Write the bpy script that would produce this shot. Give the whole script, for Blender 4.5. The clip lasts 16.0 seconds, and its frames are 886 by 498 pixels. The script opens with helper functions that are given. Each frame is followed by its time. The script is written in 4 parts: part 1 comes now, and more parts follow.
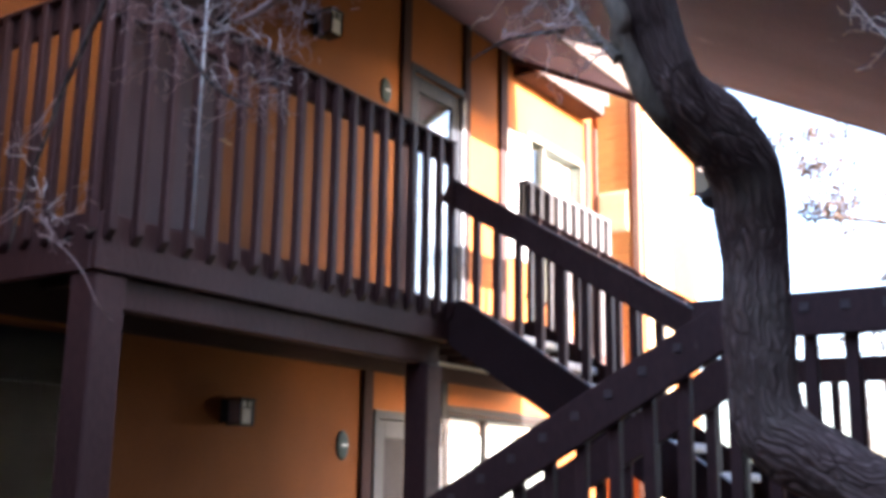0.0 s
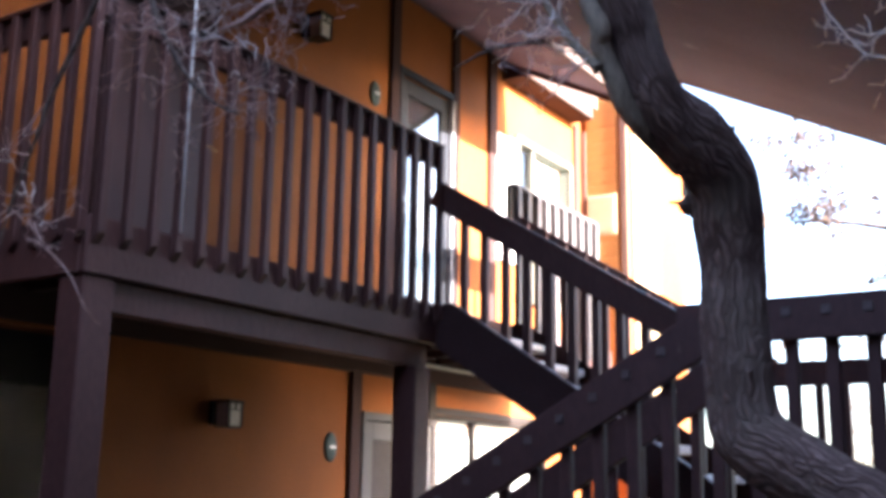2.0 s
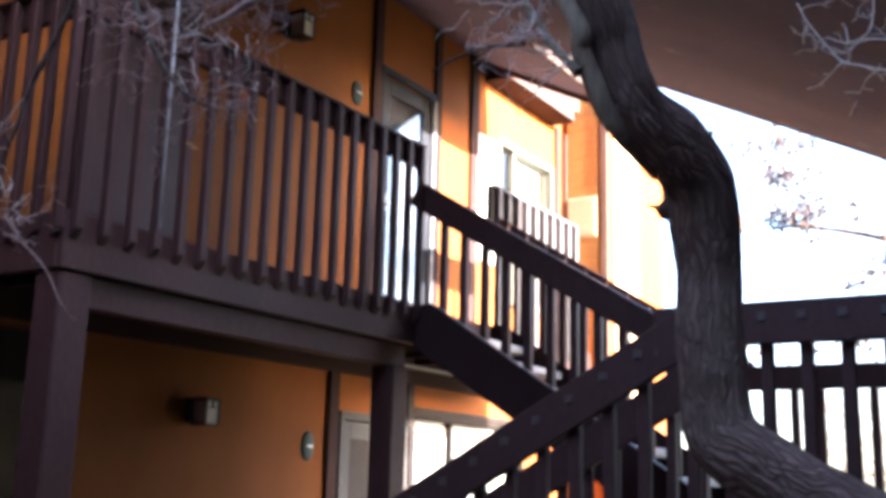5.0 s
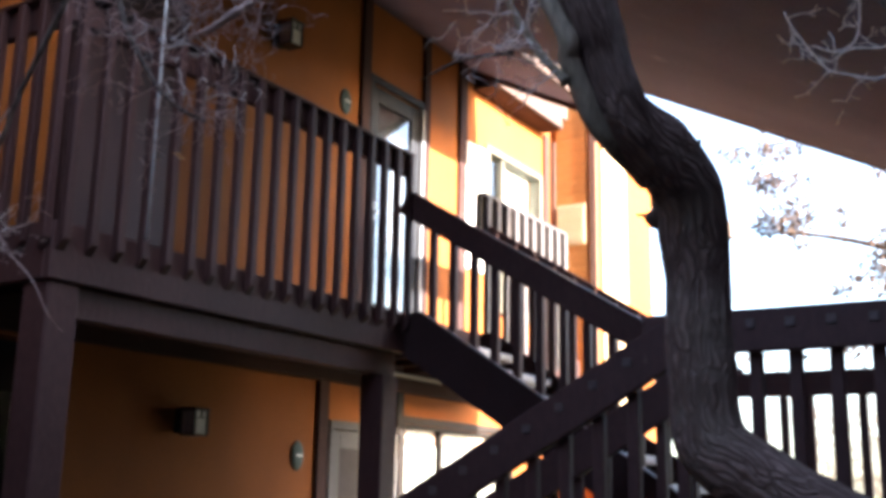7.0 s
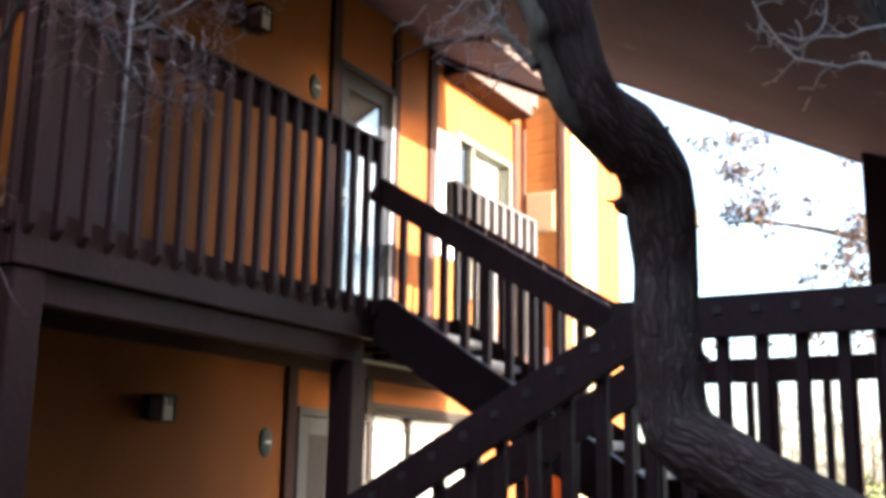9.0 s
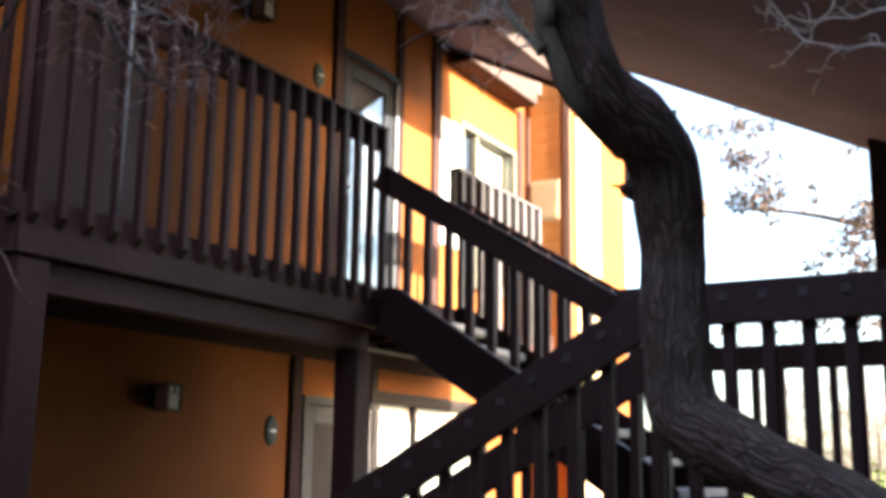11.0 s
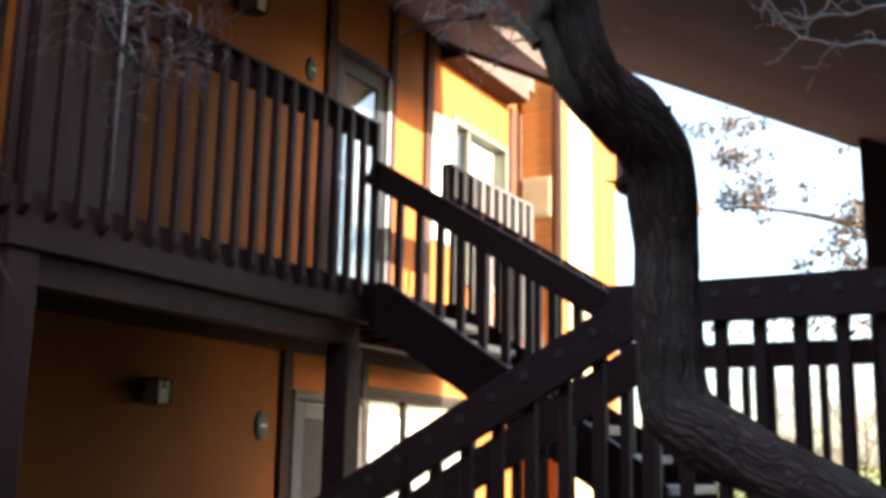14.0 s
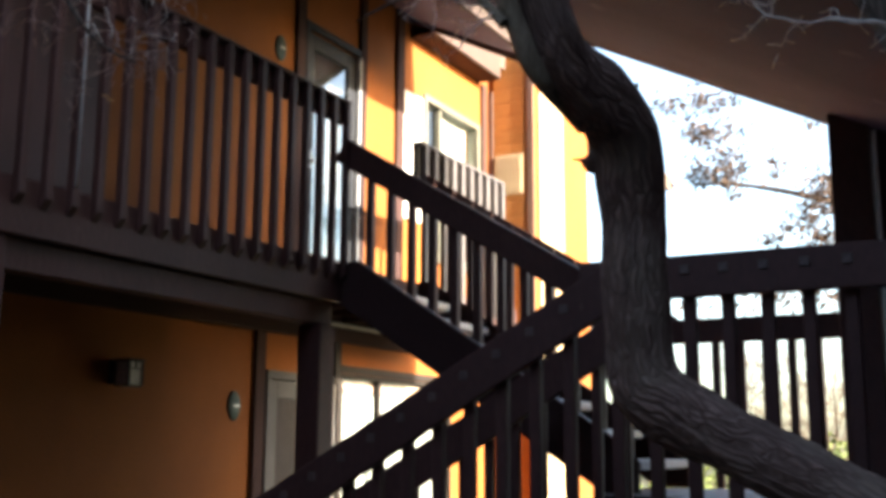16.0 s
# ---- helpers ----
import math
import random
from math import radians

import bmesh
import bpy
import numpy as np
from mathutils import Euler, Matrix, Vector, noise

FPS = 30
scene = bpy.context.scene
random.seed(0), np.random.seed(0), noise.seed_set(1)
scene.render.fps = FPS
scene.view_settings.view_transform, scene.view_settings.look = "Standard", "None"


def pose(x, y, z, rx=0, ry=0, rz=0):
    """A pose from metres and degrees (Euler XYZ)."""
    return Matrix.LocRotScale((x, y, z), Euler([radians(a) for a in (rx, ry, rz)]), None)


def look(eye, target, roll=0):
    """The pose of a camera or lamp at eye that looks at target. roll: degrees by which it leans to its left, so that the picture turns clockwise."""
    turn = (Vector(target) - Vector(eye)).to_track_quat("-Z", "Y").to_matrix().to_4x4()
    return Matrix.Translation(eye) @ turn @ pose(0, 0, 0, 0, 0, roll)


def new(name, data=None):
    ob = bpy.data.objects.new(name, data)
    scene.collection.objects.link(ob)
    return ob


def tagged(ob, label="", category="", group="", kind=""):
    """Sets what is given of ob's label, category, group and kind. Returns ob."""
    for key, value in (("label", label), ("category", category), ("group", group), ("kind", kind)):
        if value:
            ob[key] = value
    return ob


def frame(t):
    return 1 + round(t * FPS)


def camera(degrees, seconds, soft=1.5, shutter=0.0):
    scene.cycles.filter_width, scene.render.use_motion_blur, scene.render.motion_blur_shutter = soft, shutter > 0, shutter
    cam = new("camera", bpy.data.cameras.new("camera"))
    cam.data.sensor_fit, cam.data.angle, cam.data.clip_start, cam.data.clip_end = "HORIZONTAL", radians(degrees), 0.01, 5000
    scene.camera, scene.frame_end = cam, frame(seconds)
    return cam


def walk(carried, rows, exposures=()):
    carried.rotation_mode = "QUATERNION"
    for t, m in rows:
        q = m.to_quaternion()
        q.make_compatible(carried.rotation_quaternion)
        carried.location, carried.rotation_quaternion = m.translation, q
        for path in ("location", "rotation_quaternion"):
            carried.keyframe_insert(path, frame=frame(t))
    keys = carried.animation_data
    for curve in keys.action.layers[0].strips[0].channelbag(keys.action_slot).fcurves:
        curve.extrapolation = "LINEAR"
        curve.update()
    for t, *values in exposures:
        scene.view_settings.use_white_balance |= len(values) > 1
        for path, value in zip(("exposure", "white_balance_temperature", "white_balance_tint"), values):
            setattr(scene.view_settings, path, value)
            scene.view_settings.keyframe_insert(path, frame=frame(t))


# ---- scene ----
cam = camera(45.0, 16.0, soft=4.3)
PATH = [
    (0, (-0.0057, -0.0085, 1.6349), (-1.0842, 1.6209, 2.0614), 0.86),
    (0.5, (0.0084, -0.0208, 1.636), (-1.0656, 1.6143, 2.0517), 1.18),
    (1, (0.0285, -0.0222, 1.6442), (-1.0328, 1.6165, 2.078), 0.89),
    (1.5, (0.0327, -0.0183, 1.6417), (-1.0372, 1.6167, 2.0687), 0.63),
    (2, (0.0337, -0.0311, 1.6396), (-1.0311, 1.6068, 2.0682), 0.9),
    (2.5, (0.0266, -0.0272, 1.6406), (-1.0354, 1.6114, 2.0734), 1.17),
    (3, (0.0254, -0.0265, 1.6407), (-1.0371, 1.6102, 2.0791), 1.08),
    (3.5, (0.0314, -0.0306, 1.6403), (-1.0263, 1.6084, 2.0819), 0.79),
    (4, (0.0367, -0.0282, 1.6397), (-1.0165, 1.6173, 2.0676), 1.02),
    (6.5, (0.0438, -0.0394, 1.6383), (-0.9714, 1.6261, 2.0801), 1.4),
    (7, (0.0406, -0.0295, 1.6451), (-0.9751, 1.6352, 2.089), 1.07),
    (7.5, (0.0476, -0.0354, 1.6458), (-0.9545, 1.6377, 2.089), 0.83),
    (8, (0.0489, -0.0275, 1.6422), (-0.9344, 1.6589, 2.0771), 1),
    (10.5, (0.0278, -0.0327, 1.635), (-0.938, 1.6706, 2.0427), 0.78),
    (11, (0.0305, -0.0176, 1.6319), (-0.947, 1.68, 2.0352), 0.77),
    (11.5, (0.0366, -0.0157, 1.6309), (-0.9301, 1.6885, 2.0323), 0.83),
    (12, (0.0312, -0.0148, 1.6321), (-0.9445, 1.6854, 2.0285), 0.79),
    (12.5, (0.0299, -0.0138, 1.6317), (-0.9517, 1.6846, 2.0216), 0.86),
    (13, (0.0262, -0.0096, 1.6282), (-0.933, 1.703, 2.0112), 1.13),
    (13.5, (0.0253, -0.0136, 1.6277), (-0.9343, 1.6987, 2.011), 1.26),
    (14, (0.0198, -0.0138, 1.6285), (-0.9427, 1.6938, 2.0255), 1.07),
    (14.5, (0.0209, -0.012, 1.6279), (-0.9267, 1.7009, 2.0379), 1.46),
    (15, (0.0229, -0.0158, 1.6273), (-0.9505, 1.6852, 2.0258), 1.21),
    (15.5, (0.0403, -0.0252, 1.6287), (-0.8918, 1.6991, 2.0261), 0.67),
    (16, (0.031, -0.009, 1.632), (-0.892, 1.73, 1.989), 0.3),
]
walk(cam, [(t, look(eye, target, roll)) for t, eye, target, roll in PATH],
     exposures=[(0, 4.08, 6000, 17), (4, 4.03, 6050, 17), (8, 3.5, 6450, 11), (11, 3.35, 6700, 8), (16, 3.03, 6850, 6)])

# ---- light ----
SUN_EL, SUN_AZ = 14.0, -4.0          # degrees: height, and turn of the sun from +x towards +y
sun_way = Vector((math.cos(radians(SUN_AZ)) * math.cos(radians(SUN_EL)), math.sin(radians(SUN_AZ)) * math.cos(radians(SUN_EL)), math.sin(radians(SUN_EL))))
world = bpy.data.worlds.new("sky")
scene.world = world
world.use_nodes = True
wn = world.node_tree
sky = wn.nodes.new("ShaderNodeTexSky")
sky.sky_type = "NISHITA"
sky.sun_disc = False
sky.sun_elevation = radians(SUN_EL)
sky.sun_rotation = radians(90 - SUN_AZ)
sky.dust_density = 2.5
sky.air_density = 0.8
wn.nodes["Background"].inputs[1].default_value = 0.15
wn.links.new(sky.outputs[0], wn.nodes["Background"].inputs[0])
sun = new("sun", bpy.data.lights.new("sun", "SUN"))
sun.data.energy = 5.0
sun.data.angle = radians(0.6)
sun.data.color = (1.0, 0.93, 0.80)
sun.matrix_world = look(sun_way * 40, (0, 0, 0))


# ---- materials ----
def mat(name, base, dark=None, rough=0.7, scale=4.0, grain=(1, 1, 1), bump=0.15, fine=60.0, metal=0.0, spread=0.5, vary=0.0, wear=None, wear_at=0.62, spec=0.4):
    """Paint, wood or stone: two scales of mottling, fine relief, worn spots and a little change from piece to piece."""
    m = bpy.data.materials.new(name)
    m.use_nodes = True
    t = m.node_tree
    b = t.nodes["Principled BSDF"]
    L = t.links.new
    co = t.nodes.new("ShaderNodeTexCoord")
    mp = t.nodes.new("ShaderNodeMapping")
    mp.inputs["Scale"].default_value = grain
    L(co.outputs["Object"], mp.inputs[0])
    n1 = t.nodes.new("ShaderNodeTexNoise")
    n1.inputs["Scale"].default_value = scale
    n1.inputs["Detail"].default_value = 5
    n2 = t.nodes.new("ShaderNodeTexNoise")
    n2.inputs["Scale"].default_value = fine
    n2.inputs["Detail"].default_value = 3
    L(mp.outputs[0], n1.inputs[0])
    L(mp.outputs[0], n2.inputs[0])
    ramp = t.nodes.new("ShaderNodeValToRGB")
    ramp.color_ramp.elements[0].position = 0.5 - spread / 2
    ramp.color_ramp.elements[1].position = 0.5 + spread / 2
    d = dark or tuple(c * 0.7 for c in base)
    ramp.color_ramp.elements[0].color = (*d, 1)
    ramp.color_ramp.elements[1].color = (*base, 1)
    L(n1.outputs[0], ramp.inputs[0])
    mix = t.nodes.new("ShaderNodeMix")
    mix.data_type, mix.blend_type = "RGBA", "MULTIPLY"
    mix.inputs[0].default_value = 0.35
    L(ramp.outputs[0], mix.inputs[6])
    r2 = t.nodes.new("ShaderNodeValToRGB")
    r2.color_ramp.elements[0].color = (0.45, 0.45, 0.45, 1)
    r2.color_ramp.elements[0].position, r2.color_ramp.elements[1].position = 0.3, 0.65
    L(n2.outputs[0], r2.inputs[0])
    L(r2.outputs[0], mix.inputs[7])
    out = mix.outputs[2]
    if wear:
        n3 = t.nodes.new("ShaderNodeTexNoise")
        n3.inputs["Scale"].default_value = scale * 3.3
        n3.inputs["Detail"].default_value = 6
        L(mp.outputs[0], n3.inputs[0])
        r3 = t.nodes.new("ShaderNodeValToRGB")
        r3.color_ramp.elements[0].position, r3.color_ramp.elements[1].position = wear_at, wear_at + 0.12
        L(n3.outputs[0], r3.inputs[0])
        mw = t.nodes.new("ShaderNodeMix")
        mw.data_type = "RGBA"
        L(r3.outputs[0], mw.inputs[0])
        L(out, mw.inputs[6])
        mw.inputs[7].default_value = (*wear, 1)
        out = mw.outputs[2]
    if vary:
        oi = t.nodes.new("ShaderNodeObjectInfo")
        hs = t.nodes.new("ShaderNodeHueSaturation")
        mr = t.nodes.new("ShaderNodeMapRange")
        mr.inputs[3].default_value, mr.inputs[4].default_value = 1 - vary, 1 + vary
        L(oi.outputs["Random"], mr.inputs[0])
        L(mr.outputs[0], hs.inputs["Value"])
        L(out, hs.inputs["Color"])
        out = hs.outputs[0]
    L(out, b.inputs["Base Color"])
    b.inputs["Roughness"].default_value = rough
    b.inputs["Metallic"].default_value = metal
    b.inputs["Specular IOR Level"].default_value = spec
    if bump:
        bp = t.nodes.new("ShaderNodeBump")
        bp.inputs["Strength"].default_value = bump
        bp.inputs["Distance"].default_value = 0.01
        L(n2.outputs[0], bp.inputs["Height"])
        L(bp.outputs[0], b.inputs["Normal"])
    return m


STUCCO = mat("ochre_stucco", (0.28, 0.086, 0.009), (0.165, 0.042, 0.0045), rough=0.85, scale=1.6, grain=(1, 1, 0.6), bump=0.35, fine=90, spread=0.6)
SIDING = mat("ochre_siding", (0.33, 0.125, 0.028), (0.25, 0.09, 0.02), rough=0.8, scale=2.0, grain=(1, 1, 9), bump=0.25, fine=30, vary=0.08)
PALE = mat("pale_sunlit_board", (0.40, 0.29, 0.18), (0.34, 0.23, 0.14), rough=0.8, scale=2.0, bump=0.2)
BROWN = mat("brown_paint", (0.084, 0.037, 0.033), (0.060, 0.026, 0.023), rough=0.6, spec=0.25, scale=3.0, grain=(1, 1, 0.5), bump=0.25, fine=45, vary=0.12, wear=(0.20, 0.13, 0.11), wear_at=0.70)
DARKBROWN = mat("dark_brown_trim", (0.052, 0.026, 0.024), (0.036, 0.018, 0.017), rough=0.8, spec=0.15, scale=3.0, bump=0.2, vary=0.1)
SOFFIT = mat("brown_soffit", (0.135, 0.108, 0.150), (0.098, 0.078, 0.108), rough=0.95, spec=0.1, scale=1.3, grain=(1, 1.6, 1), bump=0.3, fine=50, wear=(0.19, 0.155, 0.20), wear_at=0.66)
PINK = mat("faded_fascia", (0.105, 0.052, 0.038), (0.08, 0.04, 0.03), rough=0.7, scale=3.0, bump=0.2)
CONCRETE = mat("concrete_tread", (0.60, 0.58, 0.60), (0.44, 0.43, 0.45), rough=0.85, scale=6.0, bump=0.3, fine=120)
TANVINYL = mat("tan_window_vinyl", (0.11, 0.10, 0.075), (0.085, 0.078, 0.06), rough=0.5, scale=5.0, bump=0.05)
MIDGREY = mat("mid_grey_door_paint", (0.085, 0.08, 0.085), (0.065, 0.061, 0.065), rough=0.6, spec=0.2, scale=4.0, bump=0.08)
CASING = mat("pale_grey_casing", (0.30, 0.30, 0.33), (0.24, 0.24, 0.265), rough=0.6, spec=0.2, scale=4.0, bump=0.08)
# greyer copy of the brown paint, carrying the sunlight on the far railing
SUNLITBROWN = mat("sunlit_grey_brown_paint", (0.095, 0.08, 0.085), (0.065, 0.054, 0.057), rough=0.6, scale=5.0, grain=(1, 1, 0.5), bump=0.25, fine=45, vary=0.12)
WHITE = mat("white_vinyl", (0.78, 0.78, 0.76), (0.70, 0.70, 0.68), rough=0.45, scale=5.0, bump=0.05)
FASCIA = mat("sunlit_fascia_paint", (0.060, 0.034, 0.028), (0.045, 0.026, 0.021), rough=0.7, scale=3.0, bump=0.2, wear=(0.09, 0.055, 0.045), wear_at=0.66)
GREYDOOR = mat("grey_storm_door", (0.020, 0.021, 0.028), (0.015, 0.016, 0.021), rough=0.6, spec=0.2, scale=4.0, bump=0.08)
DOORPANEL = mat("grey_door_panel", (0.07, 0.062, 0.064), (0.05, 0.045, 0.046), rough=0.5, scale=4.0, bump=0.1)
CURTAIN = mat("white_curtain", (0.80, 0.80, 0.76), (0.66, 0.66, 0.62), rough=0.9, scale=5.0, grain=(1, 3, 0.2), bump=0.2)
# tan tone for the shade painted across the blind's top
SHADEBAND = mat("tan_shade_band", (0.26, 0.15, 0.11), (0.15, 0.075, 0.05), rough=0.9, scale=12.0, bump=0.2)
ROOM = mat("dim_room", (0.04, 0.033, 0.03), rough=0.9, scale=2.0, bump=0.0)
LAMPBLACK = mat("black_lamp_metal", (0.03, 0.028, 0.026), rough=0.4, scale=20.0, bump=0.1, metal=0.6)
LAMPGLASS = mat("frosted_lamp_glass", (0.66, 0.64, 0.58), (0.52, 0.50, 0.45), rough=0.35, scale=18.0, bump=0.05)
PLAQUE = mat("grey_green_plaque", (0.065, 0.09, 0.085), (0.045, 0.062, 0.06), rough=0.6, spec=0.2, scale=30.0, bump=0.1)
BOLT = mat("galvanised_bolt", (0.125, 0.085, 0.08), (0.08, 0.055, 0.052), rough=0.5, scale=40.0, bump=0.1, metal=0.2)
# light catching the stair edges, painted in as a paler tone
EDGELIT = mat("lit_pale_edge", (0.26, 0.20, 0.20), (0.17, 0.125, 0.125), rough=0.5, scale=9.0, bump=0.1)
STEEL = mat("bare_steel", (0.62, 0.60, 0.60), rough=0.35, scale=20.0, bump=0.05, metal=0.4)
SHINGLE = mat("roof_shingle", (0.10, 0.07, 0.06), rough=0.9, scale=9.0, bump=0.5)
BARK = mat("grey_brown_bark", (0.175, 0.122, 0.092), (0.05, 0.034, 0.026), rough=0.95, scale=34.0, grain=(2.0, 2.0, 0.16), bump=1.0, fine=80, spread=0.3, wear=(0.23, 0.17, 0.13), wear_at=0.62)
# lichen tone, raised further to paint light from the sunlit wall
LICHEN_LIT = mat("lichened_and_lit_bark", (0.46, 0.35, 0.245), (0.19, 0.14, 0.095), rough=0.95, scale=20.0, grain=(1.6, 1.6, 0.4), bump=0.9, fine=60, spread=0.35)


def bark(name, ridge, furrow, moss):
    """Furrowed bark whose plates run along the limb: u goes round it, v along it in metres."""
    m = bpy.data.materials.new(name)
    m.use_nodes = True
    t = m.node_tree
    b = t.nodes["Principled BSDF"]
    L = t.links.new
    co = t.nodes.new("ShaderNodeTexCoord")
    warp = t.nodes.new("ShaderNodeTexNoise")
    warp.inputs["Scale"].default_value = 9.0
    L(co.outputs["Object"], warp.inputs[0])
    mp = t.nodes.new("ShaderNodeMapping")
    mp.inputs["Scale"].default_value = (30, 7, 1)
    L(co.outputs["UV"], mp.inputs[0])
    add = t.nodes.new("ShaderNodeMix")
    add.data_type, add.blend_type = "RGBA", "ADD"
    add.inputs[0].default_value = 3.2
    add.clamp_factor = False
    L(mp.outputs[0], add.inputs[6])
    L(warp.outputs[1], add.inputs[7])
    plates = t.nodes.new("ShaderNodeTexVoronoi")
    plates.feature = "DISTANCE_TO_EDGE"
    plates.inputs["Scale"].default_value = 1.0
    L(add.outputs[2], plates.inputs[0])
    grain = t.nodes.new("ShaderNodeTexNoise")
    grain.inputs["Scale"].default_value = 3.0
    grain.inputs["Detail"].default_value = 7
    L(add.outputs[2], grain.inputs[0])
    blot = t.nodes.new("ShaderNodeTexNoise")
    blot.inputs["Scale"].default_value = 5.0
    blot.inputs["Detail"].default_value = 4
    L(co.outputs["Object"], blot.inputs[0])
    high = t.nodes.new("ShaderNodeMath")
    high.operation = "MULTIPLY"
    hr = t.nodes.new("ShaderNodeMapRange")
    hr.inputs[1].default_value, hr.inputs[2].default_value = 0.0, 0.30
    L(plates.outputs[0], hr.inputs[0])
    L(hr.outputs[0], high.inputs[0])
    L(grain.outputs[0], high.inputs[1])
    ramp = t.nodes.new("ShaderNodeValToRGB")
    ramp.color_ramp.elements[0].position, ramp.color_ramp.elements[1].position = 0.05, 0.62
    ramp.color_ramp.elements[0].color = (*furrow, 1)
    ramp.color_ramp.elements[1].color = (*ridge, 1)
    L(high.outputs[0], ramp.inputs[0])
    br = t.nodes.new("ShaderNodeMapRange")
    br.inputs[1].default_value, br.inputs[2].default_value = 0.48, 0.72
    br.inputs[4].default_value = 0.7
    L(blot.outputs[0], br.inputs[0])
    mx = t.nodes.new("ShaderNodeMix")
    mx.data_type = "RGBA"
    L(br.outputs[0], mx.inputs[0])
    L(ramp.outputs[0], mx.inputs[6])
    mx.inputs[7].default_value = (*moss, 1)
    L(mx.outputs[2], b.inputs["Base Color"])
    b.inputs["Roughness"].default_value = 0.95
    b.inputs["Specular IOR Level"].default_value = 0.15
    bp = t.nodes.new("ShaderNodeBump")
    bp.inputs["Strength"].default_value = 1.0
    bp.inputs["Distance"].default_value = 0.012
    L(high.outputs[0], bp.inputs["Height"])
    L(bp.outputs[0], b.inputs["Normal"])
    return m


TRUNKBARK = bark("furrowed_trunk_bark", (0.32, 0.20, 0.165), (0.125, 0.075, 0.06), (0.25, 0.185, 0.14))
# window frame colour, also used to paint shade onto a few brown boards
BRONZE_SHADE = mat("dark_bronze_frame_and_shaded_board", (0.022, 0.016, 0.014), rough=0.6, scale=6.0, bump=0.05, spec=0.2)
TWIG = mat("pale_twig_bark", (0.56, 0.36, 0.29), (0.22, 0.12, 0.095), rough=0.7, scale=30.0, bump=0.3)
# twig bark raised in tone to paint in glints of skylight
GLINT = mat("glint_pale_twig_bark", (0.85, 0.70, 0.60), (0.5, 0.38, 0.31), rough=0.45, scale=30.0, bump=0.2)
SCREEN = mat("grey_door_screen", (0.05, 0.045, 0.047), (0.04, 0.036, 0.038), rough=0.95, scale=8.0, bump=0.1, spec=0.1)
AMBERLEAF = mat("amber_dead_leaf", (0.55, 0.26, 0.06), (0.36, 0.15, 0.03), rough=0.7, scale=25.0, bump=0.1)
DRYLEAF = mat("dry_brown_leaf", (0.085, 0.05, 0.036), (0.05, 0.03, 0.022), rough=0.8, scale=25.0, bump=0.1)
GREENLEAF = mat("olive_green_leaf", (0.13, 0.16, 0.03), (0.06, 0.085, 0.02), rough=0.7, scale=8.0, bump=0.1)
MAROON = mat("maroon_door_paint", (0.070, 0.030, 0.032), (0.052, 0.022, 0.024), rough=0.6, scale=3.0, bump=0.1)
GROUND = mat("dry_lawn", (0.075, 0.075, 0.028), (0.045, 0.045, 0.018), rough=0.95, scale=1.3, bump=0.6, fine=40)
# concrete kept far too dark so little light bounces under the deck
PAVING = mat("concrete_paving", (0.048, 0.045, 0.043), (0.032, 0.03, 0.028), rough=0.9, scale=2.0, bump=0.3, fine=70)


def glass(name, tint=(0.9, 0.95, 0.95), ior=1.45):
    m = bpy.data.materials.new(name)
    m.use_nodes = True
    b = m.node_tree.nodes["Principled BSDF"]
    b.inputs["Base Color"].default_value = (*tint, 1)
    b.inputs["Roughness"].default_value = 0.03
    b.inputs["Transmission Weight"].default_value = 1.0
    b.inputs["IOR"].default_value = ior
    return m


GLASS = glass("window_glass")
STORM = glass("coated_storm_glass", ior=1.9)


# ---- mesh helpers ----
def box(bm, x0, x1, y0, y1, z0, z1, bevel=0.0):
    r = bmesh.ops.create_cube(bm, size=1.0, matrix=Matrix.LocRotScale(((x0 + x1) / 2, (y0 + y1) / 2, (z0 + z1) / 2), None, (abs(x1 - x0), abs(y1 - y0), abs(z1 - z0))))
    if bevel:
        es = {e for v in r["verts"] for e in v.link_edges}
        bmesh.ops.bevel(bm, geom=list(es), offset=bevel, segments=1, affect="EDGES")
    return bm


def boxes(*bs, bevel=0.0):
    bm = bmesh.new()
    for b in bs:
        one = bmesh.new()
        box(one, *b, bevel=bevel)
        tmp = bpy.data.meshes.new("tmp")
        one.to_mesh(tmp)
        one.free()
        bm.from_mesh(tmp)
        bpy.data.meshes.remove(tmp)
    return bm


def beam(a, b, wide, high, bevel=0.006, bm=None):
    """A board from a to b (points on its centre line), wide across and high upright."""
    a, b = Vector(a), Vector(b)
    d = b - a
    x = d.normalized()
    y = Vector((0, 0, 1)).cross(x).normalized()
    z = x.cross(y)
    m = Matrix((x, y, z)).transposed().to_4x4()
    m.translation = (a + b) / 2
    one = bmesh.new()
    r = bmesh.ops.create_cube(one, size=1.0, matrix=Matrix.Diagonal((d.length, wide, high, 1)))
    if bevel:
        bmesh.ops.bevel(one, geom=one.edges[:], offset=bevel, segments=1, affect="EDGES")
    bmesh.ops.transform(one, matrix=m, verts=one.verts)
    if bm is None:
        return one
    tmp = bpy.data.meshes.new("tmp")
    one.to_mesh(tmp)
    one.free()
    bm.from_mesh(tmp)
    bpy.data.meshes.remove(tmp)
    return bm


def plate(pts, way):
    """A flat plate: the outline pts pushed along way."""
    bm = bmesh.new()
    vs = [bm.verts.new(p) for p in pts]
    f = bm.faces.new(vs)
    r = bmesh.ops.extrude_face_region(bm, geom=[f])
    bmesh.ops.translate(bm, vec=way, verts=[v for v in r["geom"] if isinstance(v, bmesh.types.BMVert)])
    bmesh.ops.recalc_face_normals(bm, faces=bm.faces[:])
    return bm


